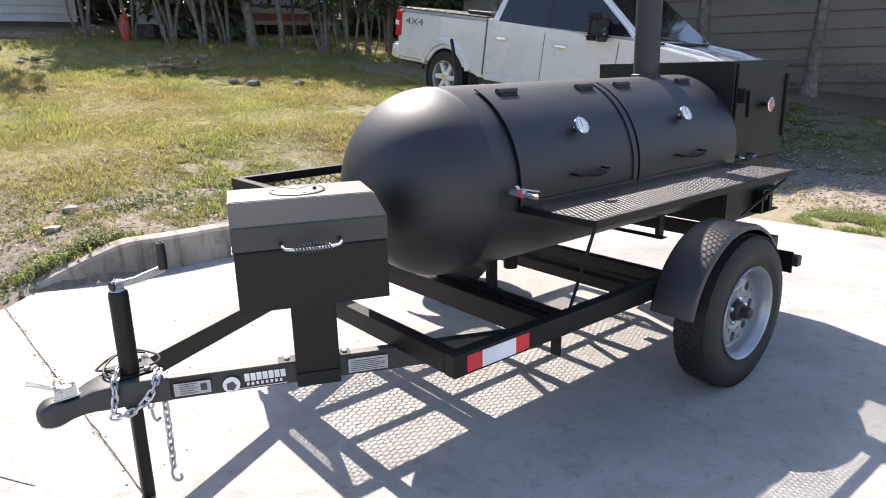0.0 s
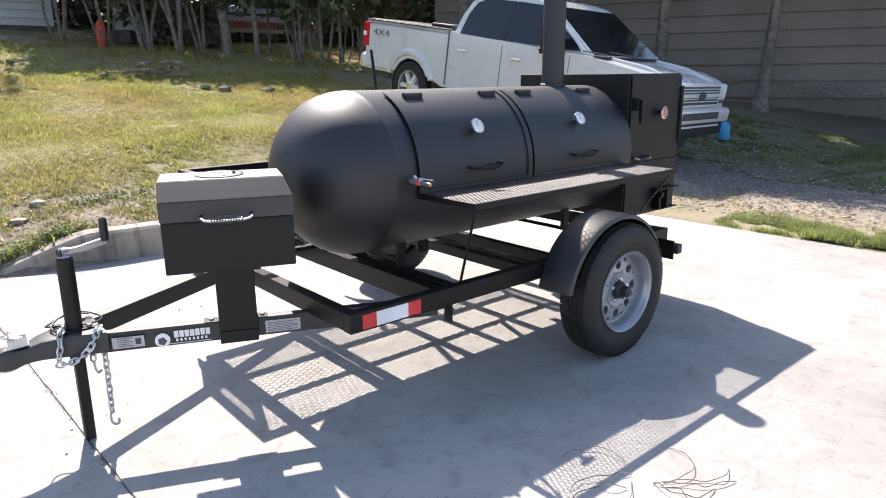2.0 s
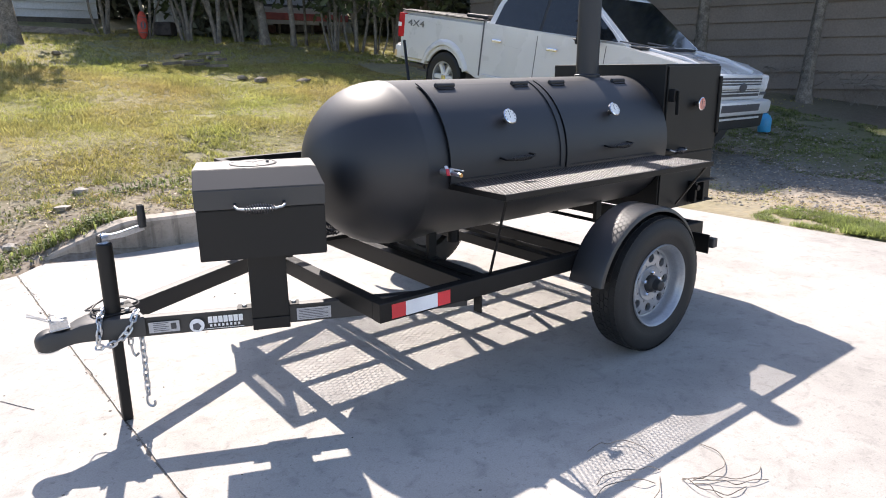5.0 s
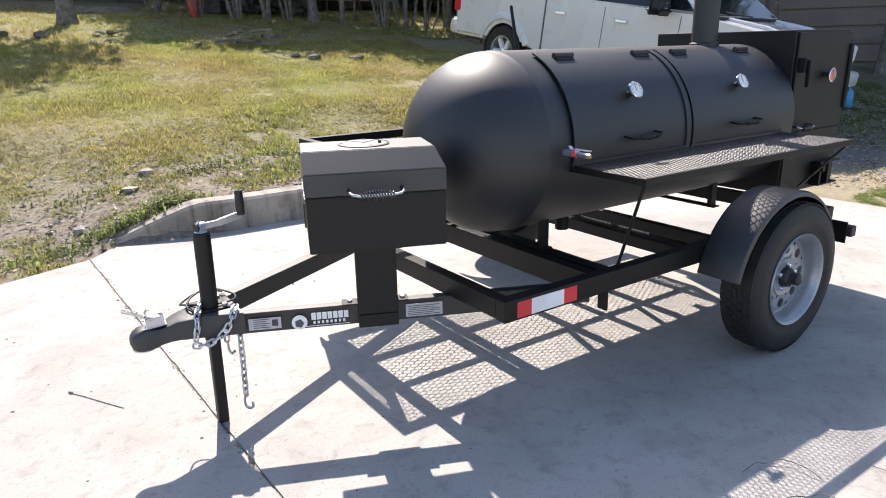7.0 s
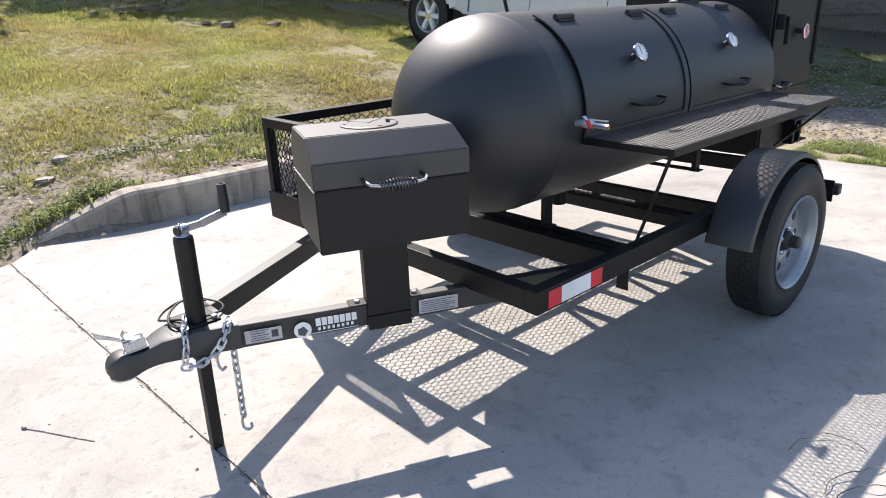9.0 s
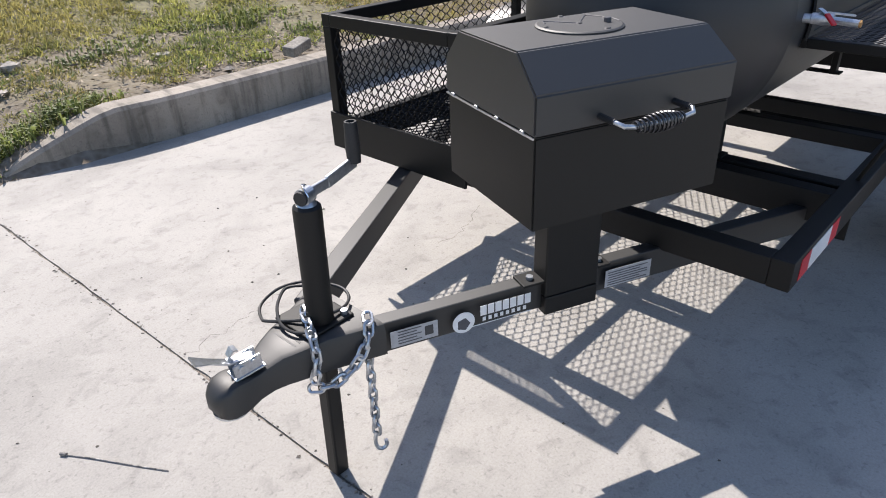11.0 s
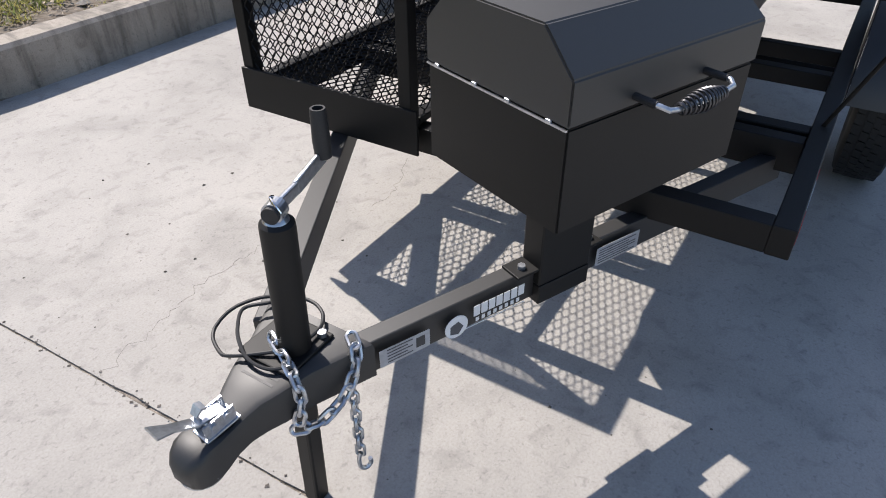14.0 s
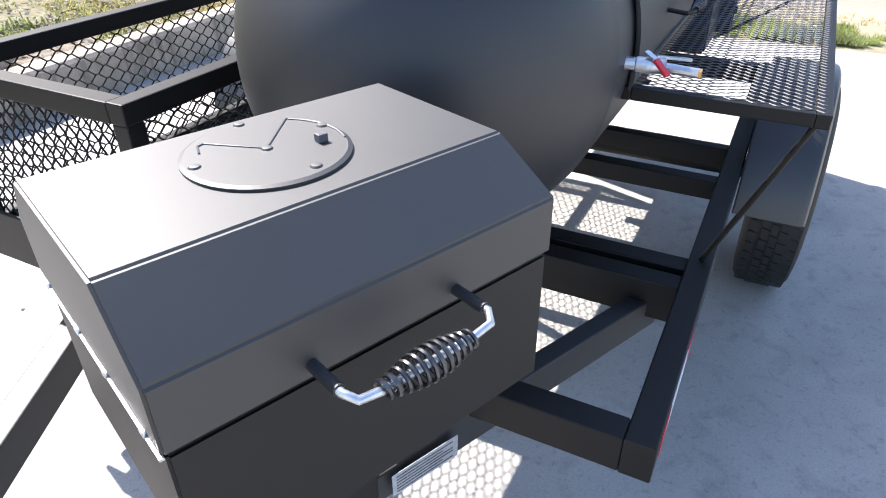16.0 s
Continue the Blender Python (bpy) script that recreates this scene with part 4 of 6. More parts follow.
for d0, d1 in ((1.855, 2.53), (2.568, 3.275)):
    door = part("door", shell(d0, d1, 22, 100, TR + 0.0015, TR + 0.006), TANKPAINT, smoker, "curved black cooking chamber door", smooth=True)
    for x in (d0, d1 - 0.03) if d0 < 2 else (d0,):
        part("door_strap", shell(x - (0.012 if x == d0 else -0.012), x + (0.018 if x == d0 else 0.042), 20, 100, TR + 0.0065, TR + 0.0125), TANKPAINT, door, smooth=True)
    part("door_strap", shell(d0, d1, 97, 101, TR + 0.0068, TR + 0.0118, 3), TANKPAINT, door, smooth=True)
    for x in (d0 + 0.12, d1 - 0.1):
        p = on_tank(x, 25.5, TR + 0.014)
        part("hinge", cyl(p - Vector((0.05, 0, 0)), p + Vector((0.05, 0, 0)), 0.011, 14), PLASTIC, door)
        part("hinge_leaf", shell(x - 0.045, x + 0.045, 24, 29, TR + 0.0065, TR + 0.011, 3), TANKPAINT, door)
    xm = 2.193 if d0 < 2 else 2.919
    n = on_tank(xm, 60, 1) - on_tank(xm, 60, 0)
    gauge(plane_frame(on_tank(xm, 60, TR + 0.006), (1, 0, 0), n), door)
    xh = d0 + 0.36
    o = on_tank(xh, 86, TR + 0.006)
    part("door_handle_bar", sweep([o + Vector((-0.09, 0, 0)), o + Vector((-0.09, -0.04, -0.004)), o + Vector((-0.07, -0.05, -0.004)), o + Vector((0.07, -0.05, 0.0)), o + Vector((0.09, -0.04, 0.004)), o + Vector((0.09, 0, 0.006))], 0.0048, 8), FRAME, door, smooth=True)
    coil = [o + Vector((-0.055 + 0.11 * k / 100, -0.05 + (0.0065 + 0.006 * math.sin(math.pi * k / 100)) * math.cos(2 * math.pi * 10 * k / 100), -0.002 + (0.0065 + 0.006 * math.sin(math.pi * k / 100)) * math.sin(2 * math.pi * 10 * k / 100))) for k in range(101)]
    part("door_handle_coil", sweep(coil, 0.002, 6), SPRING, door, smooth=True)

# chimney
CX = 3.11
part("chimney", lathe([(0.062, TZ + TR - 0.03), (0.062, 1.89), (0.058, 1.89), (0.058, TZ + TR)], 40, Matrix.Translation((CX, TY, 0))), TANKPAINT, smoker, "tall round black chimney", smooth=True)
part("chimney_collar", lathe([(0.07, TZ + TR - 0.03), (0.07, TZ + TR + 0.008), (0.062, TZ + TR + 0.012)], 40, Matrix.Translation((CX, TY, 0))), TANKPAINT, smoker, smooth=True)
# counterweight lever at the back
part("counterweight_rod", cyl((1.97, 2.14, 1.26), (2.03, 2.26, 1.47), 0.007, 10), FRAME, smoker)

# firebox
FX0, FX1, FYN, FYF, FZ0, FZ1 = 3.385, 3.92, 1.72, 2.54, 0.53, 1.352
part("firebox_body", box((FX0, FYN, FZ0), (FX1, FYF, FZ1), 0.004), BLACK, smoker, "square black insulated firebox")
fd = part("firebox_door", box((FX0 + 0.015, FYN - 0.012, 0.86), (FX1 - 0.004, FYN - 0.001, FZ1 - 0.012), 0.003), BLACK, smoker)
part("lower_panel", box((FX0 + 0.01, FYN - 0.008, FZ0 + 0.01), (FX1 - 0.004, FYN - 0.001, 0.85), 0.002), BLACK, smoker)
part("hinge_post", cyl((FX1 - 0.004, FYN - 0.016, 0.95), (FX1 - 0.004, FYN - 0.016, 1.28), 0.012, 12), FRAME, fd)
part("latch_bar", box((FX0 + 0.02, FYN - 0.05, 1.15), (FX0 + 0.05, FYN - 0.0125, 1.22), 0.004), FRAME, fd)
part("latch_handle", beam((FX0 + 0.045, FYN - 0.055, 1.21), (FX0 + 0.05, FYN - 0.055, 1.08), 0.014, 0.02, 0.003), FRAME, fd)
gauge(plane_frame((3.68, FYN - 0.012, 1.13), (1, 0, 0), (0, -1, 0)), fd, 0.036, mat("dial_red", (0.6, 0.25, 0.2), 0.3, var=0.2))
coil_handle(plane_frame((3.49, FYN - 0.012, 0.885), (1, 0, 0), (0, 0, 1)), 0.15, 0.045, fd, ZINC)
part("damper_top", box((3.68, FYN - 0.06, 0.672), (3.88, FYN - 0.009, 0.68), 0.002), FRAME, smoker)
part("damper_side", box((3.68, FYN - 0.06, 0.56), (3.70, FYN - 0.009, 0.671), 0.002), FRAME, smoker)
part("damper_side", box((3.765, FYN - 0.06, 0.56), (3.785, FYN - 0.009, 0.671), 0.002), BLACK, smoker)
part("damper_floor", box((3.68, FYN - 0.06, 0.552), (3.88, FYN - 0.009, 0.559), 0.002), FRAME, smoker)
part("damper_opening", box((3.70, FYN - 0.012, 0.56), (3.86, FYN - 0.004, 0.67), 0.001), INK, smoker)
part("damper_pull", cyl((3.69, FYN - 0.075, 0.645), (3.69, FYN - 0.06, 0.645), 0.016, 14), FRAME, smoker)

# shelf
SX0, SX1, SY0, SY1, SZ = 1.845, 3.29, 1.335, 1.685, 0.872
shelf = part("shelf_rail", beam((SX0, SY0 + 0.0125, SZ - 0.013), (SX1, SY0 + 0.0125, SZ - 0.013), 0.025, 0.026, 0.002), FRAME, smoker)
part("shelf_rail", beam((SX0, SY1, SZ - 0.013), (SX1, SY1, SZ - 0.013), 0.025, 0.026, 0.002), FRAME, smoker)
for x in (SX0 + 0.0125, SX1 - 0.0125):
    part("shelf_rail", beam((x, SY0 + 0.025, SZ - 0.013), (x, SY1 - 0.0125, SZ - 0.013), 0.025, 0.025, 0.002), FRAME, smoker)
mesh_part("shelf_mesh", smoker, GLOSS, (SX0 + 0.01, SY1, SZ), (0, -1, 0), (1, 0, 0), SY1 - SY0 - 0.01, SX1 - SX0 - 0.02, 0.04, 0.0205, strand=0.0042, thick=0.0012)
part("brace", cyl((SX0 + 0.02, SY0 + 0.02, SZ - 0.025), (1.9, 1.485, 0.508), 0.006, 10), FRAME, smoker)
part("brace", cyl((SX1 - 0.03, SY0 + 0.02, SZ - 0.025), (3.55, 1.70, 0.56), 0.006, 10), FRAME, smoker)

# drain valve
part("valve_nipple", cyl((1.80, 1.70, 0.928), (1.805, 1.655, 0.928), 0.012, 12), ZINC, smoker)
part("valve_body", lathe([(0.0, -0.026), (0.01, -0.026), (0.014, -0.024), (0.014, -0.012), (0.016, 0), (0.014, 0.012), (0.014, 0.024), (0.01, 0.026), (0, 0.026)], 10, plane_frame((1.80, 1.637, 0.93), (0, 0, 1), (0.1, -1, 0))), ZINC, smoker, "zinc ball valve", smooth=True)
part("valve_arm", beam((1.797, 1.648, 0.954), (1.79, 1.628, 0.944), 0.014, 0.004, 0.001), ZINC, smoker)
part("valve_lever", beam((1.79, 1.628, 0.944), (1.776, 1.602, 0.922), 0.014, 0.006, 0.002), RED, smoker, "red valve lever grip")
part("valve_tail", beam((1.805, 1.63, 0.945), (1.835, 1.575, 0.938), 0.01, 0.005, 0.001), ZINC, smoker)
part("valve_spout", cyl((1.80, 1.615, 0.929), (1.802, 1.556, 0.926), 0.009, 10), ZINC, smoker)
part("valve_plug", cyl((1.802, 1.558, 0.926), (1.802, 1.551, 0.926), 0.0088, 6), mat("brass", (0.6, 0.35, 0.15), 0.35, 0.9, var=0.1), smoker)

# saddles under the tank
for x in (1.885, 3.05):
    for y in (1.87, 2.19):
        part("saddle_leg", box((x - 0.022, y - 0.012, 0.495), (x + 0.022, y + 0.012, TZ - math.sqrt(TR ** 2 - (abs(y - TY) - 0.02) ** 2) + 0.02), 0.003), FRAME, smoker)
    part("saddle_foot", box((x - 0.025, 1.84, 0.4975), (x + 0.025, 2.22, 0.504), 0.001), FRAME, smoker)
part("drain_pipe", cyl((2.1, 1.98, 0.52), (2.1, 1.98, 0.6), 0.03, 16), FRAME, smoker)

# ---- truck ----
def outline(profile, y0, y1, bevel=0.0, seg=3):
    """An (x, z) outline stretched from y0 to y1."""
    bm = bmesh.new()
    a = [bm.verts.new((x, y0, z)) for x, z in profile]
    b = [bm.verts.new((x, y1, z)) for x, z in profile]
    fa, fb = bm.faces.new(a), bm.faces.new(b[::-1])
    for k in range(len(a)):
        bm.faces.new((a[k - 1], a[k], b[k], b[k - 1]))
    if bevel:
        ed = list({e for f in (fa, fb) for e in f.edges})
        bmesh.ops.bevel(bm, geom=ed, offset=bevel, segments=seg, affect="EDGES")
    return bm


def quad_plate(pts, thick):
    """A plate on four corners, thick along its normal."""
    p = [Vector(q) for q in pts]
    n = (p[1] - p[0]).cross(p[-1] - p[0]).normalized() * thick
    bm = bmesh.new()
    a, b = [bm.verts.new(q) for q in p], [bm.verts.new(q + n) for q in p]
    bm.faces.new(a)
    bm.faces.new(b[::-1])
    for k in range(len(p)):
        bm.faces.new((a[k - 1], a[k], b[k], b[k - 1]))
    return bm


def arch(cx, r, z0):
    s = math.acos(min(1, (z0 - 0.41) / r)) if z0 > 0.41 else math.pi / 2
    return [(cx + r * math.cos(a), 0.41 + r * math.sin(a)) for a in np.linspace(math.pi / 2 + s, math.pi / 2 - s, 15)]


ALLOY = mat("bright_alloy", (0.7, 0.71, 0.72), 0.3, 0.15, var=0.04, bump=0)
truck = thing("pickup_truck", "white crew-cab pickup truck parked on the lawn", "truck", at=(7.85, 9.71, 0.95))
truck.scale = (0.965, 1, 1)
truck.rotation_euler = [radians(v) for v in (-0.8, 8.4, -84.9)]
RW, FW, HB = 1.27, 4.95, 0.985
lower = [(0.10, 0.56)] + arch(RW, 0.50, 0.56) + [(2.0, 0.52), (4.3, 0.52)] + arch(FW, 0.50, 0.54) + [(5.72, 0.56), (5.80, 0.72), (5.80, 1.02), (5.70, 1.12), (5.45, 1.19), (4.75, 1.27), (4.62, 1.29), (2.12, 1.28), (2.12, 1.31), (2.09, 1.36), (0.06, 1.36), (0.03, 1.32), (0.05, 0.75)]
part("body", outline(lower, -HB, HB, 0.06), CAR, truck, "white painted body", smooth=True)
part("underbody", outline([(0.3, 0.4), (5.4, 0.4), (5.4, 0.9), (0.3, 0.9)], -0.72, 0.72), INK, truck)
for x in (RW, FW):
    for s in (-1, 1):
        inner, outer = arch(x, 0.495, 0.56), arch(x, 0.605, 0.60)
        bm = bmesh.new()
        rows = []
        for (ix, iz), (ox, oz) in zip(inner, outer):
            rows.append([bm.verts.new((ix + (ox - ix) * f, s * (HB + d), iz + (oz - iz) * f)) for f, d in ((0, -0.08), (0.0, 0.016), (0.12, 0.032), (0.5, 0.034), (0.8, 0.018), (1.0, -0.004))])
        for p, q in zip(rows, rows[1:]):
            for m_ in range(5):
                bm.faces.new((p[m_], p[m_ + 1], q[m_ + 1], q[m_]))
        part("fender_flare", bm, CAR, truck, smooth=True)
        w = new("wheel")
        w.parent = truck
        w.location = (x, s * 0.86, 0.41)
        turn = Matrix.Rotation(radians(90 if s < 0 else -90), 4, "X")
        part("tyre", lathe([(0.24, -0.12), (0.3, -0.135), (0.37, -0.13), (0.4, -0.1), (0.41, 0), (0.4, 0.1), (0.37, 0.13), (0.3, 0.135), (0.24, 0.12)], 40, turn), RUBBER, w, smooth=True)
        part("rim", lathe([(0.25, 0.12), (0.255, 0.128), (0.235, 0.125), (0.225, 0.06), (0.22, -0.05), (0.0, -0.05)], 40, turn), RIM, w, smooth=True)
        for k in range(6):
            rot = turn @ Matrix.Rotation(radians(60 * k), 4, "Z")
            part("spoke", prism([(-0.045, 0.05), (0.045, 0.05), (0.03, 0.1), (-0.03, 0.1)], 0.02, 0.24, rot, 0.006), ALLOY, w)
        part("hub_cap", lathe([(0.06, 0.06), (0.055, 0.108), (0, 0.112)], 20, turn), CHROME, w, smooth=True)
        part("wheel_well", lathe([(0.49, -0.2), (0.49, 0.06)], 28, turn @ Matrix.Translation((0, 0, 0))), INK, w)
# cab
SI, RI = HB - 0.045, HB - 0.24
gh = [(2.10, 1.28), (2.20, 1.62), (2.34, 1.84), (2.55, 1.93), (3.0, 1.965), (3.55, 1.945), (3.80, 1.89), (4.72, 1.28)]


def side_y(z):
    return SI + (RI - SI) * max(0, (z - 1.28)) / 0.68


bm = bmesh.new()
ra = [bm.verts.new((x, -side_y(z), z)) for x, z in gh]
rb = [bm.verts.new((x, side_y(z), z)) for x, z in gh]
bm.faces.new(ra)
bm.faces.new(rb[::-1])
for k in range(len(ra)):
    bm.faces.new((ra[k - 1], ra[k], rb[k], rb[k - 1]))
bmesh.ops.bevel(bm, geom=bm.edges[:], offset=0.035, segments=2, affect="EDGES")
part("cab", bm, CAR, truck, smooth=True)
for s in (-1, 1):
    for q in ([(2.27, 1.325), (3.165, 1.325), (3.165, 1.865), (2.66, 1.865), (2.46, 1.8), (2.34, 1.62)], [(3.215, 1.325), (4.52, 1.325), (4.40, 1.42), (3.80, 1.815), (3.68, 1.85), (3.215, 1.865)]):
        pts = [(x, s * (side_y(z) + 0.002), z) for x, z in q]
        bm = bmesh.new()
        a_ = [bm.verts.new(p) for p in pts]
        b_ = [bm.verts.new((p[0], p[1] + s * 0.006, p[2])) for p in pts]
        bm.faces.new(a_)
        bm.faces.new(b_[::-1])
        for k in range(len(a_)):
            bm.faces.new((a_[k - 1], a_[k], b_[k], b_[k - 1]))
        part("side_window", bm, GLASS, truck, "dark tinted side window")
    part("door_pillar", quad_plate([(3.165, s * (side_y(1.325) + 0.001), 1.325), (3.215, s * (side_y(1.325) + 0.001), 1.325), (3.215, s * (side_y(1.86) + 0.001), 1.86), (3.165, s * (side_y(1.86) + 0.001), 1.86)], 0.004 * -s), PLASTIC, truck)
    part("window_drop", quad_plate([(3.98, s * (HB - 0.012), 1.27), (4.5, s * (HB - 0.012), 1.27), (4.44, s * (HB - 0.001), 1.205), (4.12, s * (HB - 0.001), 1.205)], 0.006 * -s), GLASS, truck)
    for x0, x1 in ((3.19, 3.192), (4.38, 4.382)):
        part("door_seam", box((x0, s * HB - 0.003, 0.62), (x1 + 0.008, s * HB + 0.0015, 1.26)), INK, truck)
    part("bed_gap", box((2.085, s * HB - 0.004, 0.56), (2.115, s * HB + 0.002, 1.36)), INK, truck)
    part("sill", box((2.15, s * HB - 0.02, 0.50), (4.3, s * HB + 0.004, 0.60), 0.015), CAR, truck)
    for x in (2.32, 3.40):
        part("door_handle", box((x, s * (HB + 0.02) - 0.012, 1.085), (x + 0.2, s * (HB + 0.02) + 0.014, 1.13), 0.012), CHROME, truck)
        part("handle_cup", box((x + 0.02, s * HB - 0.004, 1.065), (x + 0.16, s * HB + 0.004, 1.11), 0.003), CAR, truck)
    mm = new("mirror")
    mm.parent = truck
    part("housing", box((4.05, s * 1.02 - 0.02 * (1 - s), 1.30), (4.20, s * 1.2 + 0.02 * (1 - s), 1.52), 0.06), PLASTIC, mm, smooth=True)
    part("arm", box((4.12, s * 0.93 - 0.03, 1.30), (4.18, s * 1.06 + 0.03, 1.36), 0.012), PLASTIC, mm)
    part("cap", box((4.19, s * 1.08 - 0.03, 1.34), (4.235, s * 1.18 + 0.03, 1.39), 0.01), CHROME, mm)
    part("tail_light", box((0.005, s * (HB - 0.05) - 0.052, 0.92), (0.19, s * (HB - 0.05) + 0.058, 1.32), 0.02), TAIL, truck, "red tail light")
    part("tail_lens", box((0.0, s * (HB - 0.05) - 0.054, 1.09), (0.1, s * (HB - 0.05) + 0.06, 1.17), 0.01), LENS, truck)
    part("head_light", box((5.50, s * 0.80 - 0.15, 0.88), (5.81, s * 0.80 + 0.17, 1.10), 0.04), LENS, truck, "clear head light")
    part("head_light_rim", box((5.60, s * 0.84 - 0.13, 0.84), (5.812, s * 0.84 + 0.12, 0.88), 0.01), INK, truck)
    part("hood_ridge", sweep([(4.75, s * 0.62, 1.275), (5.3, s * 0.58, 1.225), (5.72, s * 0.55, 1.115)], 0.03, 8), CAR, truck, smooth=True)
    part("fog_lamp", cyl((5.84, s * 0.74, 0.66), (5.925, s * 0.74, 0.66), 0.05, 18), LENS, truck)
part("windscreen", quad_plate([(4.68, -0.86, 1.31), (4.68, 0.86, 1.31), (3.88, 0.74, 1.855), (3.88, -0.74, 1.855)], -0.01), GLASS, truck, "dark windscreen")
part("cowl", box((4.62, -0.86, 1.275), (4.82, 0.86, 1.30), 0.01), PLASTIC, truck)
for s in (0.1, -0.55):
    part("wiper", sweep([(4.74, s, 1.31), (4.70, s - 0.3, 1.33), (4.66, s - 0.55, 1.345)], 0.01, 6), INK, truck)
part("bed_cover", box((0.12, -0.88, 1.355), (2.06, 0.88, 1.385), 0.01), PLASTIC, truck, "black folded bed cover")
part("bed_roll", box((1.55, -0.86, 1.385), (2.05, 0.86, 1.44), 0.02), PLASTIC, truck)
for y in (-0.94, 0.94):
    part("bed_rail", box((0.08, y - 0.045, 1.355), (2.08, y + 0.045, 1.375), 0.006), PLASTIC, truck)
part("rear_bumper", box((-0.08, -0.97, 0.56), (0.12, 0.97, 0.80), 0.05), CAR, truck, smooth=True)
part("bumper_pad", box((-0.085, -0.9, 0.78), (0.06, 0.9, 0.815), 0.01), PLASTIC, truck)
part("side_marker", box((-0.06, -0.978, 0.60), (0.0, -0.968, 0.70), 0.003), mat("amber_lens", (0.7, 0.5, 0.25), 0.2, var=0.1), truck)
part("exhaust", cyl((0.1, -0.72, 0.47), (0.5, -0.72, 0.48), 0.04, 16), INK, truck)
part("tailgate", box((0.02, -0.8, 0.82), (0.05, 0.8, 1.32), 0.01), CAR, truck)
# front
part("grille_surround", box((5.76, -0.66, 0.80), (5.85, 0.66, 1.11), 0.03), ALLOY, truck, smooth=True)
part("grille_mesh", box((5.85, -0.60, 0.84), (5.856, 0.60, 1.07), 0.0), INK, truck)
for z in (0.875, 0.91, 1.00, 1.035):
    part("grille_bar", box((5.856, -0.6, z), (5.872, 0.6, z + 0.014), 0.003), ALLOY, truck)
part("grille_bar", box((5.856, -0.62, 0.935), (5.89, 0.62, 0.982), 0.01), ALLOY, truck)
part("badge", lathe([(0.0, 0.012), (0.05, 0.01), (0.056, 0.0)], 24, plane_frame((5.89, 0, 0.958), (0, 1, 0), (1, 0, 0)) @ Matrix.Diagonal((1.9, 1, 1, 1))), INK, truck, "dark oval badge")
part("front_bumper", box((5.70, -0.96, 0.60), (5.93, 0.96, 0.79), 0.05), ALLOY, truck, "chrome front bumper", smooth=True)
part("bumper_grille", box((5.925, -0.55, 0.66), (5.935, 0.55, 0.75), 0.004), INK, truck)
part("air_dam", box((5.68, -0.9, 0.42), (5.88, 0.9, 0.605), 0.03), PLASTIC, truck)
part("skid_trim", box((5.84, -0.7, 0.55), (5.90, 0.7, 0.575), 0.005), ALLOY, truck)
# the drive mark on the bed side
fc = bpy.data.curves.new("mark", "FONT")
fc.body, fc.size, fc.extrude = "4X4", 0.17, 0.004
fo = new("mark_curve", fc)
bpy.context.view_layer.update()
me = bpy.data.meshes.new_from_object(fo)
bpy.data.objects.remove(fo)
me.materials.append(mat("grey_decal", (0.12, 0.12, 0.125), 0.4, var=0.05))
mk = new("drive_mark", me)
mk.parent = truck
mk.matrix_local = plane_frame((0.27, -HB - 0.003, 1.13), (1, 0, 0), (0, -1, 0)) @ Matrix.Diagonal((1.5, 0.85, 1, 1))
mk["label"] = "grey four-wheel-drive lettering"

jug = thing("jug", "blue plastic jug standing on the grass", "jug", at=(10.8, 4.86, terrain(10.8, 4.86)))
part("jug_body", lathe([(0, 0), (0.09, 0), (0.1, 0.02), (0.1, 0.2), (0.07, 0.26), (0.035, 0.28), (0.035, 0.3), (0, 0.3)], 20), BLUE, jug, smooth=True)
part("cap", lathe([(0.04, 0.3), (0.04, 0.33), (0, 0.33)], 16), INK, jug)


# ---- buildings ----
def sided_house(name, label, p, q, z0, board, count, mt, depth=5.0, skirt=0.0, roof=True):
    """A house with a lapped board wall from p to q, looking to its right-hand side."""
    h = thing(name, label, "house")
    p, q = Vector((*p, 0)), Vector((*q, 0))
    u = (q - p).normalized()
    n = Vector((u.y, -u.x, 0))
    L = (q - p).length
    m = plane_frame(p + Vector((0, 0, z0)), u, Vector((0, 0, 1)))
    H = board * count + skirt
    part("wall", box((0, 0.03, -1.2), (L, depth, H), 0, None, m), mt, h)
    if skirt:
        part("skirting", box((0, 0.0, -1.0), (L, 0.03, skirt), 0, None, m), mat("dark_skirting", (0.0857, 0.0786, 0.0714), 0.9, var=0.3), h)
    for k in range(count):
        z = skirt + k * board
        bm = bmesh.new()
        vs = [bm.verts.new(m @ Vector(c)) for c in ((0, -0.03, z), (L, -0.03, z), (L, 0.02, z + board), (0, 0.02, z + board), (0, 0.03, z), (L, 0.03, z))]
        for f in ((0, 1, 2, 3), (0, 4, 5, 1), (0, 3, 4), (1, 5, 2)):
            bm.faces.new([vs[i] for i in f])
        part("board", bm, mt, h)
    if roof:
        part("roof", prism([(-0.6, H - 0.02), (depth / 2, H + 1.5), (depth + 0.6, H - 0.02), (depth + 0.6, H - 0.12), (-0.6, H - 0.12)], -0.5, L + 0.5, m, 0), ROOF, h)
    return h


def wall_right(t):
    return Vector((14.67, 6.19)) + t * Vector((0.42, -0.91))


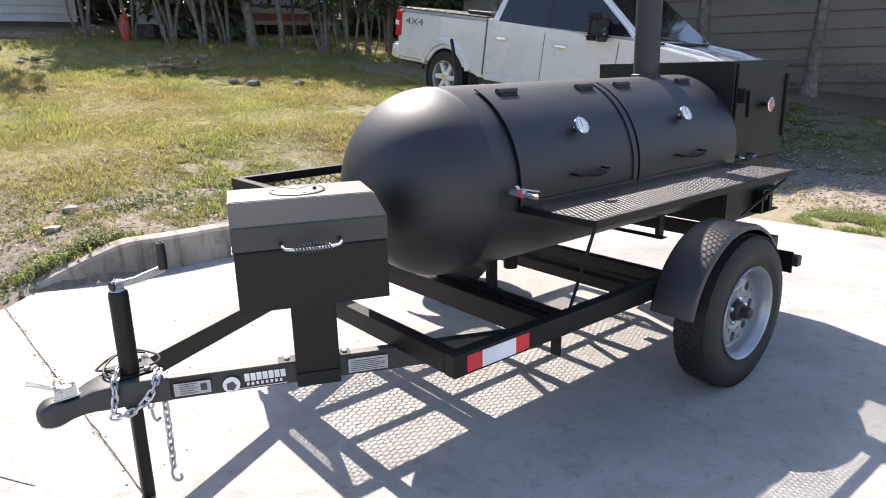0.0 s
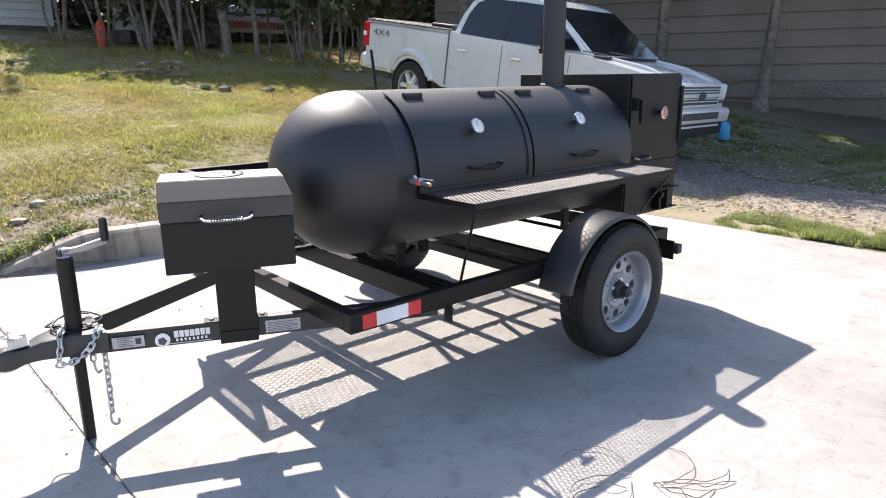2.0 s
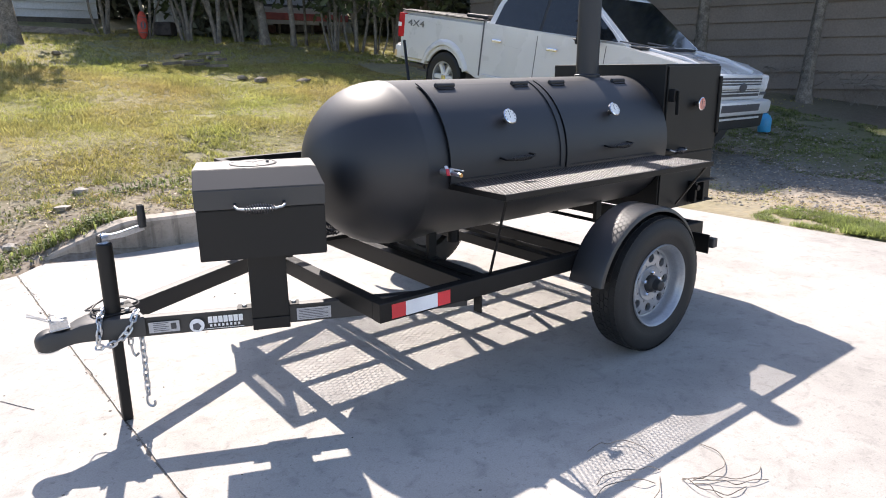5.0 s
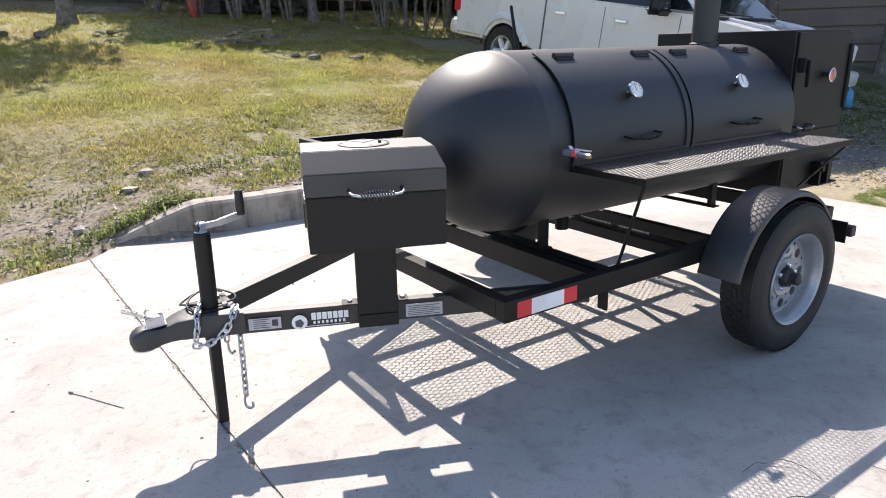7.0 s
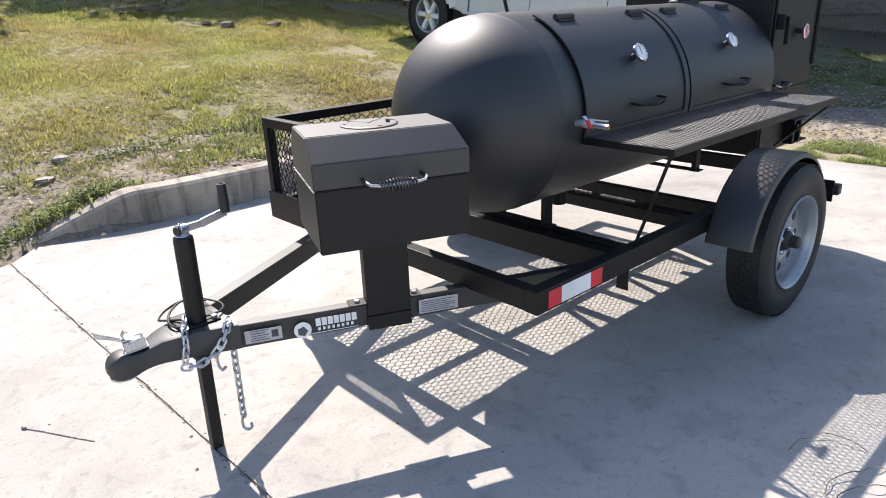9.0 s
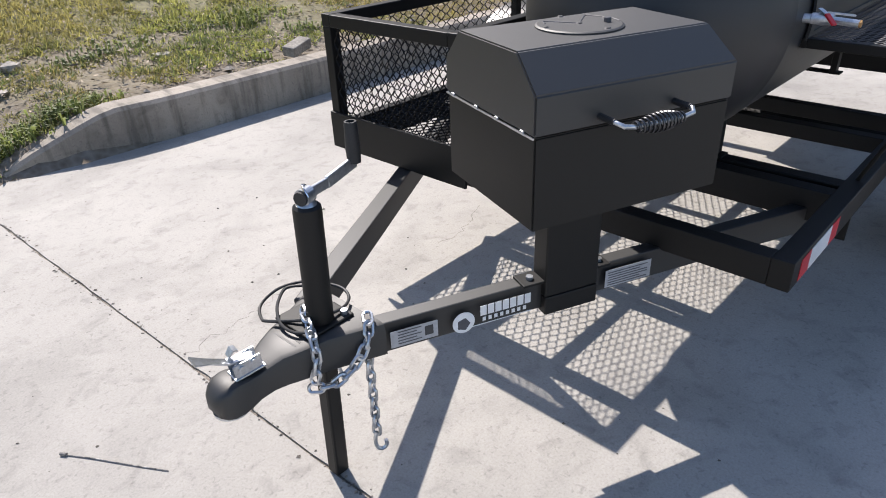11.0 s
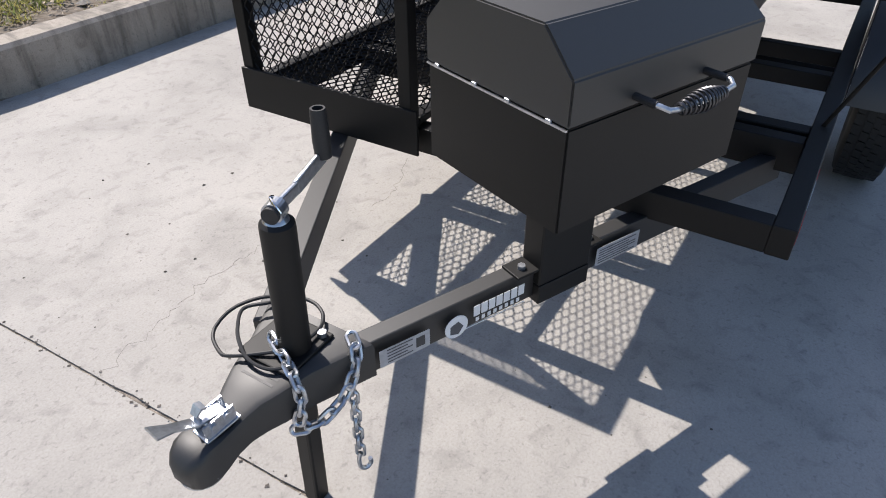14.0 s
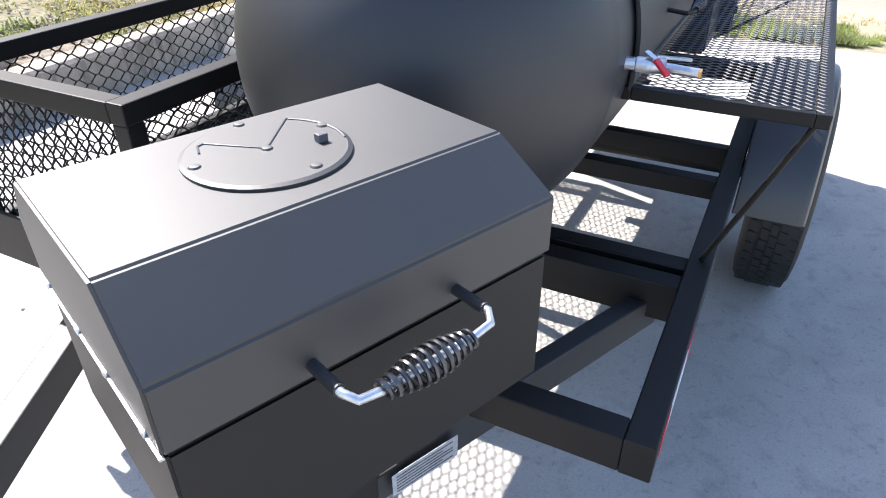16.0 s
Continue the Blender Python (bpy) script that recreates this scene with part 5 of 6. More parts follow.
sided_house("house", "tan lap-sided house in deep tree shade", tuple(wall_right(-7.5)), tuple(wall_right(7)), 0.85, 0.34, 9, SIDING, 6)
sided_house("house", "pale lap-sided house behind the trees", (-7.5, 21.6), (4.55, 20.9), 2.45, 0.2, 14, SIDING_L, 5, 0.3)
sided_house("shed", "narrow pale lap-sided shed behind the trees", (5.62, 19.05), (6.2, 18.9), 2.0, 0.2, 12, SIDING_L, 3)
shed = thing("carport", "low building with faded red roof edge", "building")
part("wall", box((7.9, 20.4, 1.5), (11.6, 22, 3.5)), mat("white_panel", (0.514, 0.514, 0.521), 0.7, var=0.1), shed)
part("fascia", box((7.9, 18.95, 2.96), (11.4, 19.0, 3.12), 0.01), mat("pale_fascia", (0.536, 0.529, 0.529), 0.6, var=0.1), shed)
part("roof_edge", box((7.88, 18.9, 2.76), (11.42, 19.02, 2.96), 0.02), mat("faded_red", (0.45, 0.13, 0.12), 0.6, var=0.2), shed)
part("awning", box((7.9, 18.94, 2.64), (11.4, 18.98, 2.76), 0.01), mat("pale_awning", (0.536, 0.529, 0.529), 0.6, var=0.1), shed)
part("roof", box((7.8, 19.02, 3.12), (11.6, 22.2, 3.2)), ROOF, shed)
for x in (8.0, 9.1, 10.2, 11.3):
    part("post", box((x - 0.04, 19.0, 1.9), (x + 0.04, 19.08, 2.7), 0.005), WOODGREY, shed)
for k, (x, w, z) in enumerate(((5.55, 0.45, 0.34), (8.3, 0.5, 0.3), (8.9, 0.5, 0.22), (9.5, 0.4, 0.32), (10.1, 0.5, 0.24), (10.7, 0.4, 0.3))):
    o = part("crate", box((-w / 2, -0.25, 0), (w / 2, 0.25, z), 0.03), mat("clutter", ((0.0643, 0.0536, 0.05), (0.286, 0.271, 0.257), (0.143, 0.0857, 0.0714))[k % 3], 0.8, var=0.4, scale=9))
    o.location, o.rotation_euler = (x, 18.2 if x < 7 else 19.6, terrain(x, 18.2 if x < 7 else 19.6) - 0.02), (0, 0, 0.3 * (k - 2))
    tagged(o, "weathered crate piled among clutter under the trees", "crate", "clutter by the shed")

# upright plastic toy of unclear kind, given the shape of a small kayak
kayak = thing("kayak", "small red-orange plastic toy standing upright by the trees", "kayak", at=(4.76, 17.3, terrain(4.76, 17.3) - 0.01))
kayak.scale = (0.62, 0.62, 0.52)
kayak.rotation_euler = (-0.08, 0.05, 0)
kp = [(0.0, 0.0), (0.08, 0.02), (0.15, 0.18), (0.2, 0.45), (0.2, 0.75), (0.15, 1.05), (0.08, 1.22), (0.0, 1.25)]
part("hull", lathe(kp, 24, Matrix.Diagonal((1, 0.55, 1, 1))), ORANGE, kayak, smooth=True)
part("cockpit", lathe([(0, 0.0), (0.12, 0.0), (0.12, 0.02), (0.15, 0.02)], 20, plane_frame((0, -0.108, 0.6), (1, 0, 0), (0, -1, 0)) @ Matrix.Diagonal((0.7, 1.2, 1, 1))), INK, kayak)
part("deck_strap", box((-0.15, -0.11, 0.26), (0.15, -0.09, 0.29), 0.004), INK, kayak)
part("deck_strap", box((-0.15, -0.11, 0.95), (0.15, -0.09, 0.98), 0.004), INK, kayak)


# ---- trees ----
def leaf_cloud(blobs, per, size, rng):
    """Small leaf quads strewn through round clumps."""
    vs, fs = [], []
    for (c, r) in blobs:
        c = np.array(c)
        d = rng.normal(size=(per, 3))
        d /= np.linalg.norm(d, axis=1)[:, None]
        pos = c + d * (r * rng.random(per) ** 0.45)[:, None] * np.array([1, 1, 0.75])
        a, b = rng.normal(size=(per, 3)), rng.normal(size=(per, 3))
        a /= np.linalg.norm(a, axis=1)[:, None]
        b -= a * (a * b).sum(1)[:, None]
        b /= np.linalg.norm(b, axis=1)[:, None]
        s = size * (0.6 + 0.8 * rng.random(per))[:, None]
        k = len(vs)
        quad = np.stack([pos - a * s, pos + b * s * 0.45, pos + a * s, pos - b * s * 0.45], 1).reshape(-1, 3)
        vs.extend(quad.tolist())
        fs.extend([(k + 4 * i, k + 4 * i + 1, k + 4 * i + 2, k + 4 * i + 3) for i in range(per)])
    return vs, fs


def tree(x, y, h, r, seed, crown_r=2.0, low=0.45, per=110, blobs=16, lean=0.0, size=0.13, stems=1, label="slender tree with dark leafy crown in shade"):
    rng = np.random.default_rng(seed)
    z = terrain(x, y)
    t = thing("tree", label, "tree", "trees round the lawn", at=(x, y, z - 0.05))
    bend = rng.normal(size=2) * 0.25
    line = spline([(0, 0, 0), (bend[0] * 0.4 + lean * 0.3, bend[1] * 0.4, h * 0.33), (bend[0] + lean * 0.7, bend[1], h * 0.66), (bend[0] * 1.2 + lean, bend[1], h * 0.96)], 6)
    bm = bmesh.new()
    rings = []
    for k, p in enumerate(line):
        f = k / (len(line) - 1)
        rr = r * (1 - 0.8 * f) * (1.35 if k == 0 else 1.1 if k == 1 else 1)
        rings.append([bm.verts.new(p + Vector((math.cos(a), math.sin(a), 0)) * rr * (1 + 0.12 * math.sin(3 * a + k))) for a in np.linspace(0, 2 * math.pi, 11)[:-1]])
    for p, q in zip(rings, rings[1:]):
        for j in range(10):
            bm.faces.new((p[j], p[(j + 1) % 10], q[(j + 1) % 10], q[j]))
    part("trunk", bm, BARK, t, smooth=True)
    for s in range(stems - 1):
        a, out = rng.random() * 6.28, 0.1 + 0.25 * rng.random()
        ca, sa = math.cos(a), math.sin(a)
        spread = 0.3 + 0.7 * rng.random()
        pts = [(ca * out * 0.5, sa * out * 0.5, 0), (ca * out, sa * out, h * 0.12), (ca * (out + 0.3 * spread) + 0.1 * rng.normal(), sa * (out + 0.3 * spread), h * 0.35), (ca * (out + spread), sa * (out + spread), h * (0.55 + 0.25 * rng.random()))]
        part("stem", sweep(spline(pts, 5), r * (0.4 + 0.4 * rng.random()), 7), BARK, t, smooth=True)
    cl = []
    for k in range(blobs):
        f = low + (1 - low) * rng.random()
        base = line[int(f * (len(line) - 1))]
        a = rng.random() * 2 * math.pi
        d = crown_r * (0.35 + 0.65 * rng.random()) * (1.15 - 0.75 * max(0, (f - low) / (1 - low)))
        tip = base + Vector((math.cos(a) * d, math.sin(a) * d, 0.25 + 0.5 * rng.random()))
        if k < 9:
            mid = (base + tip) / 2 + Vector((0, 0, 0.15))
            part("limb", sweep([base, mid, tip], r * 0.2, 6), BARK, t, smooth=True)
        cl.append((tuple(tip), 0.55 + 0.5 * rng.random()))
    v, f = leaf_cloud(cl, per, size, rng)
    from_np("crown", v, f, LEAF, t)
    return t


ROWS_T = [(-5.5, 17.5, 8, 0.16, 1), (-3.6, 15.2, 7.5, 0.13, 1), (-1.6, 18.0, 8.5, 0.15, 1), (1.85, 15.8, 8, 0.22, 1), (4.15, 18.2, 8, 0.07, 3), (4.98, 17.75, 8, 0.06, 4), (5.75, 17.0, 8, 0.07, 4), (6.35, 16.6, 8, 0.08, 3), (7.45, 16.3, 8, 0.17, 1),
          (7.05, 16.9, 8.5, 0.07, 3), (8.05, 15.9, 8, 0.1, 1), (8.6, 16.3, 8, 0.05, 1), (8.85, 15.2, 8.5, 0.08, 5), (9.3, 14.9, 8, 0.07, 4), (9.75, 14.7, 8, 0.06, 3), (10.4, 14.7, 8.5, 0.09, 3), (11.2, 15.2, 9, 0.12, 2), (11.9, 15.6, 8, 0.11, 2), (13.2, 16.5, 8, 0.14, 1), (14.6, 15.6, 9, 0.16, 1), (16, 14.5, 8.5, 0.15, 1), (12.6, 13.6, 8, 0.13, 1), (17, 12.5, 8, 0.15, 1)]
for k, (x, y, h, r, stems) in enumerate(ROWS_T):
    tree(x, y, (h - 8) * 0.6 + (5.6 if x < 3 else 4.7 if x < 9.9 else 5.6 if x < 12 else 6.8), r * 0.8, 40 + k, crown_r=1.7 if stems < 3 else 1.2, per=95, low=0.56 if x < 3 else 0.36 if stems < 3 else 0.2, lean=0.5 * ((k * 7) % 5 - 2) / 2, stems=stems)
tree(14.0, 5.75, 7.5, 0.13, 90, crown_r=2.6, low=0.4, blobs=24, per=220)
# two trees added out of view, their crowns shade the gravel strip
tree(11.9, 9.9, 8.0, 0.14, 96, crown_r=2.3, low=0.5, blobs=30, per=230)
tree(14.2, 9.0, 8.5, 0.14, 97, crown_r=3.2, low=0.42, blobs=30, per=230)
tree(15.6, 2.4, 7, 0.12, 91, crown_r=2.6, low=0.3, blobs=26, per=220)
tree(12.6, 9.4, 8, 0.16, 92, crown_r=2.8, low=0.4, blobs=20)
tree(10.9, 11.4, 8, 0.15, 93, crown_r=2.4, low=0.42, blobs=18)
tree(13.2, 7.6, 8, 0.14, 94, crown_r=2.8, low=0.45, blobs=26, per=220)
tree(17.5, 8.5, 9, 0.16, 95, crown_r=3, low=0.4, blobs=20)

# bare brambles along the foot of the tan house
rng = np.random.default_rng(63)
for k in range(7):
    p = wall_right(-0.6 + 0.75 * k)
    x, y = p.x - 0.35 - 0.2 * rng.random(), p.y - 0.15
    br = thing("bramble", "bare brown bramble tangled at the house wall", "shrub", "brambles", at=(x, y, terrain(x, y) - 0.03))
    for s in range(9):
        a, pts, v = rng.random() * 6.28, [Vector((0.1 * rng.normal(), 0.1 * rng.normal(), 0))], Vector((0, 0, 0.2))
        for j in range(5):
            v = v + Vector((0.06 * rng.normal(), 0.09 * rng.normal(), -0.02 * j))
            pts.append(pts[-1] + v)
        part("stem", sweep(spline(pts, 3), 0.003 + 0.004 * rng.random(), 5), BARK, br)

# dense undergrowth and woods behind
rng = np.random.default_rng(5)
blobs = []
for k in range(300):
    x = -14 + 36 * rng.random()
    y = (21.8 if x > 5 else 27) + 3 * rng.random() - (6 * max(0, x - 13) / 8)
    z = terrain(x, y)
    blobs.append(((x, y, z + 0.2 + 7.0 * rng.random() ** 1.4), 1.0 + 0.6 * rng.random()))
for k in range(40):
    x = 3.0 + 11 * rng.random()
    y = 17.4 + 1.2 * rng.random()
    if 7.7 < x < 11.6 or x < 6.4:
        continue
    blobs.append(((x, y, terrain(x, y) + 0.2 + 0.5 * rng.random()), 0.4 + 0.3 * rng.random()))
WOODS = leafy(mat("woods_leaves", (0.11, 0.12, 0.085), 0.7, var=0.3, scale=0.8, fine=8, bump=0, island=0.5), 0.15)
v, f = leaf_cloud(blobs, 300, 0.15, rng)
tagged(from_np("woods", v, f, WOODS), "dense dark woods and undergrowth behind the lawn", "woods", kind="stuff")

# ---- lawn ----
def grass(name, n, area, height, seed, mt, keep=0.42, label="patchy dry yellow-green lawn grass", fine=0.25):
    rng = np.random.default_rng(seed)
    vs, fs = [], []
    x0, x1, y0, y1 = area
    px, py = x0 + (x1 - x0) * rng.random(n), y0 + (y1 - y0) * rng.random(n)
    for x, y in zip(px, py):
        if x < 5.9 and (y < 5.06 if x > 0.6 else y < 4.56 + 0.42 * x) and x > -3:
            continue
        if x <= -3 and y < 3.4:
            continue
        if noise.noise(Vector((x * 0.8, y * 0.8, 7))) * 0.5 + 0.5 + fine * (noise.noise(Vector((x * 3, y * 3, 1))) + 0.6 * noise.noise(Vector((x * 9, y * 9, 2)))) < keep:
            continue
        z = terrain(x, y) - 0.01 + (0.035 * noise.noise(Vector((x * 1.3, y * 1.3, 0))) + 0.05 * noise.noise(Vector((x * 0.4, y * 0.4, 3))))
        hh = height * (0.5 + rng.random()) * (0.7 + 0.6 * noise.noise(Vector((x, y, 4))))
        for b in range(6):
            a = rng.random() * 6.283
            s = 0.012 + 0.95 * hh * rng.random()
            ox, oy = 0.08 * (rng.random() - 0.5), 0.08 * (rng.random() - 0.5)
            w = 0.06 * hh + 0.002
            ca, sa = math.cos(a), math.sin(a)
            k = len(vs)
            vs.extend([(x + ox - sa * w, y + oy + ca * w, z), (x + ox + sa * w, y + oy - ca * w, z), (x + ox + ca * s, y + oy + sa * s, z + hh * (0.35 + 0.7 * rng.random()))])
            fs.append((k, k + 1, k + 2))
    return tagged(from_np(name, vs, fs, mt), label, "grass", kind="stuff")


GRASS = leafy(mat("lawn_grass", (0.5, 0.407, 0.157), 0.7, var=0.2, scale=0.55, fine=2.5, bump=0, col2=(0.357, 0.371, 0.107), island=0.35), 0.5)
GREEN = leafy(mat("green_grass", (0.257, 0.3, 0.0929), 0.6, var=0.25, scale=2, fine=20, bump=0, island=0.3), 0.5)
WEED = leafy(mat("weeds", (0.171, 0.207, 0.0714), 0.6, var=0.25, scale=2, fine=20, bump=0, island=0.35), 0.45)
grass("grass", 15000, (-5, 6.5, 4.4, 6.2), 0.045, 1, GRASS, 0.56, fine=0.7)
grass("grass", 30000, (-5, 7, 6.2, 9), 0.055, 9, GRASS, 0.33)
grass("grass", 44000, (-6, 8, 9, 13), 0.058, 2, GRASS, 0.12)
grass("grass", 24000, (-8, 12, 13, 19), 0.075, 3, GRASS, 0.12)
grass("grass", 6000, (7.6, 16.5, 5.5, 12), 0.05, 4, GRASS, 0.52)
grass("green_grass", 16000, (9.0, 13.0, 0.6, 7.5), 0.05, 24, WEED, 0.42, "dull green grass in the shade of the trees", 0.5)
grass("grass", 1200, (6.0, 8, 0.5, 4.5), 0.04, 8, GRASS, 0.6)
grass("green_grass", 6500, (5.97, 6.62, 0.6, 2.5), 0.055, 5, GREEN, 0.5, "fresh green grass along the slab edge", 0.7)
grass("green_grass", 2500, (-0.6, 4.2, 4.7, 6.6), 0.055, 6, WEED, 0.62, "green weeds behind the kerb", 0.8)


def weed_clump(x, y, spread, count, height, seed, mt):
    """A tuft of broad curved blades."""
    rng = np.random.default_rng(seed)
    vs, fs = [], []
    for _ in range(count):
        px, py = x + spread * rng.normal(), y + 0.6 * spread * rng.normal()
        z, a = terrain(px, py) - 0.01, rng.random() * 6.283
        h, w, out = height * (0.3 + 0.7 * rng.random()), 0.003 + 0.005 * rng.random(), height * (0.2 + 0.8 * rng.random())
        ca, sa, k = math.cos(a), math.sin(a), len(vs)
        for f, g in ((0.0, 1.0), (0.55, 1.2), (1.0, 0.15)):
            cx, cy, cz = px + ca * out * f * f, py + sa * out * f * f, z + h * math.sin(f * 1.9) / 0.95
            vs.extend([(cx - sa * w * g, cy + ca * w * g, cz), (cx + sa * w * g, cy - ca * w * g, cz)])
        fs.extend([(k, k + 1, k + 3, k + 2), (k + 2, k + 3, k + 5, k + 4)])
    return tagged(from_np("weed", vs, fs, mt), "leafy green weed tuft in bare dirt behind the kerb", "weed", "weeds behind the kerb", "stuff")


for k, (x, y, spread, count, height) in enumerate(((0.62, 5.02, 0.1, 130, 0.07), (0.85, 5.12, 0.1, 150, 0.08), (1.1, 5.16, 0.09, 120, 0.09), (1.3, 5.2, 0.07, 80, 0.07), (0.3, 4.95, 0.14, 130, 0.07), (-0.1, 4.85, 0.16, 130, 0.07), (1.55, 6.0, 0.14, 150, 0.07), (1.95, 6.05, 0.12, 130, 0.08), (2.5, 6.2, 0.12, 90, 0.07), (3.0, 6.15, 0.15, 180, 0.11), (3.15, 5.7, 0.12, 120, 0.08), (2.45, 5.3, 0.05, 40, 0.06), (0.7, 5.9, 0.2, 150, 0.06))):
    weed_clump(x, y, spread, count, height, 300 + k, GREEN if k % 2 else WEED)


def rock(r, seed):
    rng = np.random.default_rng(seed)
    bm = bmesh.new()
    bmesh.ops.create_icosphere(bm, subdivisions=1, radius=r)
    for v in bm.verts:
        v.co *= 0.7 + 0.6 * rng.random()
        v.co.z *= 0.55
    return bm


def scatter_stones(n, area, size, seed, mt, label, name="stones", flat=None):
    rng = np.random.default_rng(seed)
    base = [(0, 0, 1), (1, 0, 0), (0, 1, 0), (-1, 0, 0), (0, -1, 0), (0, 0, -0.6)]
    vs, fs = [], []
    for _ in range(n):
        x, y = area[0] + (area[1] - area[0]) * rng.random(), area[2] + (area[3] - area[2]) * rng.random()
        z = terrain(x, y) if flat is None else flat
        s = size * (0.4 + 1.2 * rng.random() ** 2)
        a = rng.random() * 6.28
        k = len(vs)
        for bx, by, bz in base:
            j = 0.7 + 0.6 * rng.random()
            vs.append((x + s * j * (bx * math.cos(a) - by * math.sin(a)), y + s * j * (bx * math.sin(a) + by * math.cos(a)), z + 0.55 * s * j * bz + 0.15 * s))
        fs.extend([(k, k + 1 + i, k + 1 + (i + 1) % 4) for i in range(4)] + [(k + 5, k + 1 + (i + 1) % 4, k + 1 + i) for i in range(4)])
    return tagged(from_np(name, vs, fs, mt), label, "stones", kind="stuff")


scatter_stones(240, (0.2, 5.6, 5.1, 6.6), 0.026, 11, STONE, "small pale stones and clods behind the kerb")
scatter_stones(120, (-3, 0.4, 4.7, 6.0), 0.03, 12, STONE, "small pale stones in thin grass")
scatter_stones(3200, (6.4, 12, 1.4, 5.0), 0.017, 13, STONE, "loose grey gravel on the dirt strip")
scatter_stones(160, (-1.5, 1.6, 0.4, 4.4), 0.005, 14, mat("grit", (0.143, 0.129, 0.107), 0.9, var=0.3, island=0.4), "dark grit scattered over the slab", "grit", 0.0)
for k, (x, y, r) in enumerate(((0.95, 5.75, 0.08), (1.15, 6.1, 0.07), (2.0, 5.75, 0.07), (0.5, 5.3, 0.06))):
    o = part("rock", rock(r, 60 + k), STONE)
    o.location = (x, y, terrain(x, y) + r * 0.2)
    tagged(o, "pale weathered lump of rock behind the kerb", "rock", "rocks by the kerb")

tagged(part("block", box((-0.11, -0.05, 0), (0.11, 0.05, 0.07), 0.008, None, pose(2.72, 5.2, 0.225, 6, -8, 20)), STONE), "pale broken block lying on the kerb", "block")
CRACK = mat("crack_dirt", (0.157, 0.143, 0.121), 0.95, var=0.3)
for line in ([(0.52, 2.872), (0.576, 2.893), (0.647, 2.916), (0.747, 2.919), (0.85, 2.934), (0.935, 2.96), (1.015, 2.961), (1.101, 2.95), (1.164, 2.938), (1.297, 2.943)], [(1.953, 2.87), (1.784, 2.797), (1.682, 2.761), (1.543, 2.774)]):
    jag = [Vector((x + 0.007 * rj.normal(), y + 0.009 * rj.normal(), -0.0004)) for (x, y) in [(p[0] + (q[0] - p[0]) * f, p[1] + (q[1] - p[1]) * f) for p, q in zip(line, line[1:]) for f in (0, 0.25, 0.5, 0.75)]]
    part("crack", sweep(jag, 0.001, 4), CRACK, pavement, "hairline crack")
rng = np.random.default_rng(31)
jv, jf = [], []
for k in range(170):
    y = 1.9 + 2.7 * rng.random()
    x = 0.60 - 0.125 * (y - 1.5) / 3.21 + 0.012 * rng.normal()
    s, k0 = 0.002 + 0.005 * rng.random() ** 2, len(jv)
    jv.extend([(x + s * (0.7 + 0.6 * rng.random()) * p, y + s * (0.7 + 0.6 * rng.random()) * q, 0.6 * s * r + 0.001) for p, q, r in ((1, 0, 0), (0, 1, 0), (-1, 0, 0), (0, -1, 0), (0, 0, 1))])
    jf.extend([(k0 + i, k0 + (i + 1) % 4, k0 + 4) for i in range(4)])
tagged(from_np("grit", jv, jf, mat("joint_crumbs", (0.179, 0.157, 0.136), 0.95, var=0.3, island=0.4)), "crumbled grit along the slab joint", "stones", kind="stuff")

rng = np.random.default_rng(33)
lv, lf = [], []
for k in range(12000):
    x, y = -2.5 + 8.3 * rng.random(), 4.7 + 2.6 * rng.random() ** 1.5
    if k % 3 == 0:
        x, y = 6.3 + 3.2 * rng.random(), 1.2 + 3.6 * rng.random()
    elif y < (5.1 if x > 0.6 else 4.6 + 0.42 * x):
        continue
    z = terrain(x, y) + 0.012 + 0.035 * noise.noise(Vector((x * 1.3, y * 1.3, 0))) + 0.05 * noise.noise(Vector((x * 0.4, y * 0.4, 3)))
    a, s, w = rng.random() * 6.28, 0.01 + 0.02 * rng.random(), 0.002 + 0.007 * rng.random()
    ca, sa = math.cos(a), math.sin(a)
    k0 = len(lv)
    t1, t2 = 0.012 * rng.random(), 0.012 * rng.random()
    lv.extend([(x - ca * s, y - sa * s, z), (x - sa * w, y + ca * w, z + t1), (x + ca * s, y + sa * s, z + t2), (x + sa * w, y - ca * w, z)])
    lf.append((k0, k0 + 1, k0 + 2, k0 + 3))
tagged(from_np("leaf_litter", lv, lf, mat("dry_leaves", (0.286, 0.229, 0.164), 0.8, var=0.3, bump=0, island=0.65)), "dry brown leaf litter over the bare dirt", "leaves", kind="stuff")

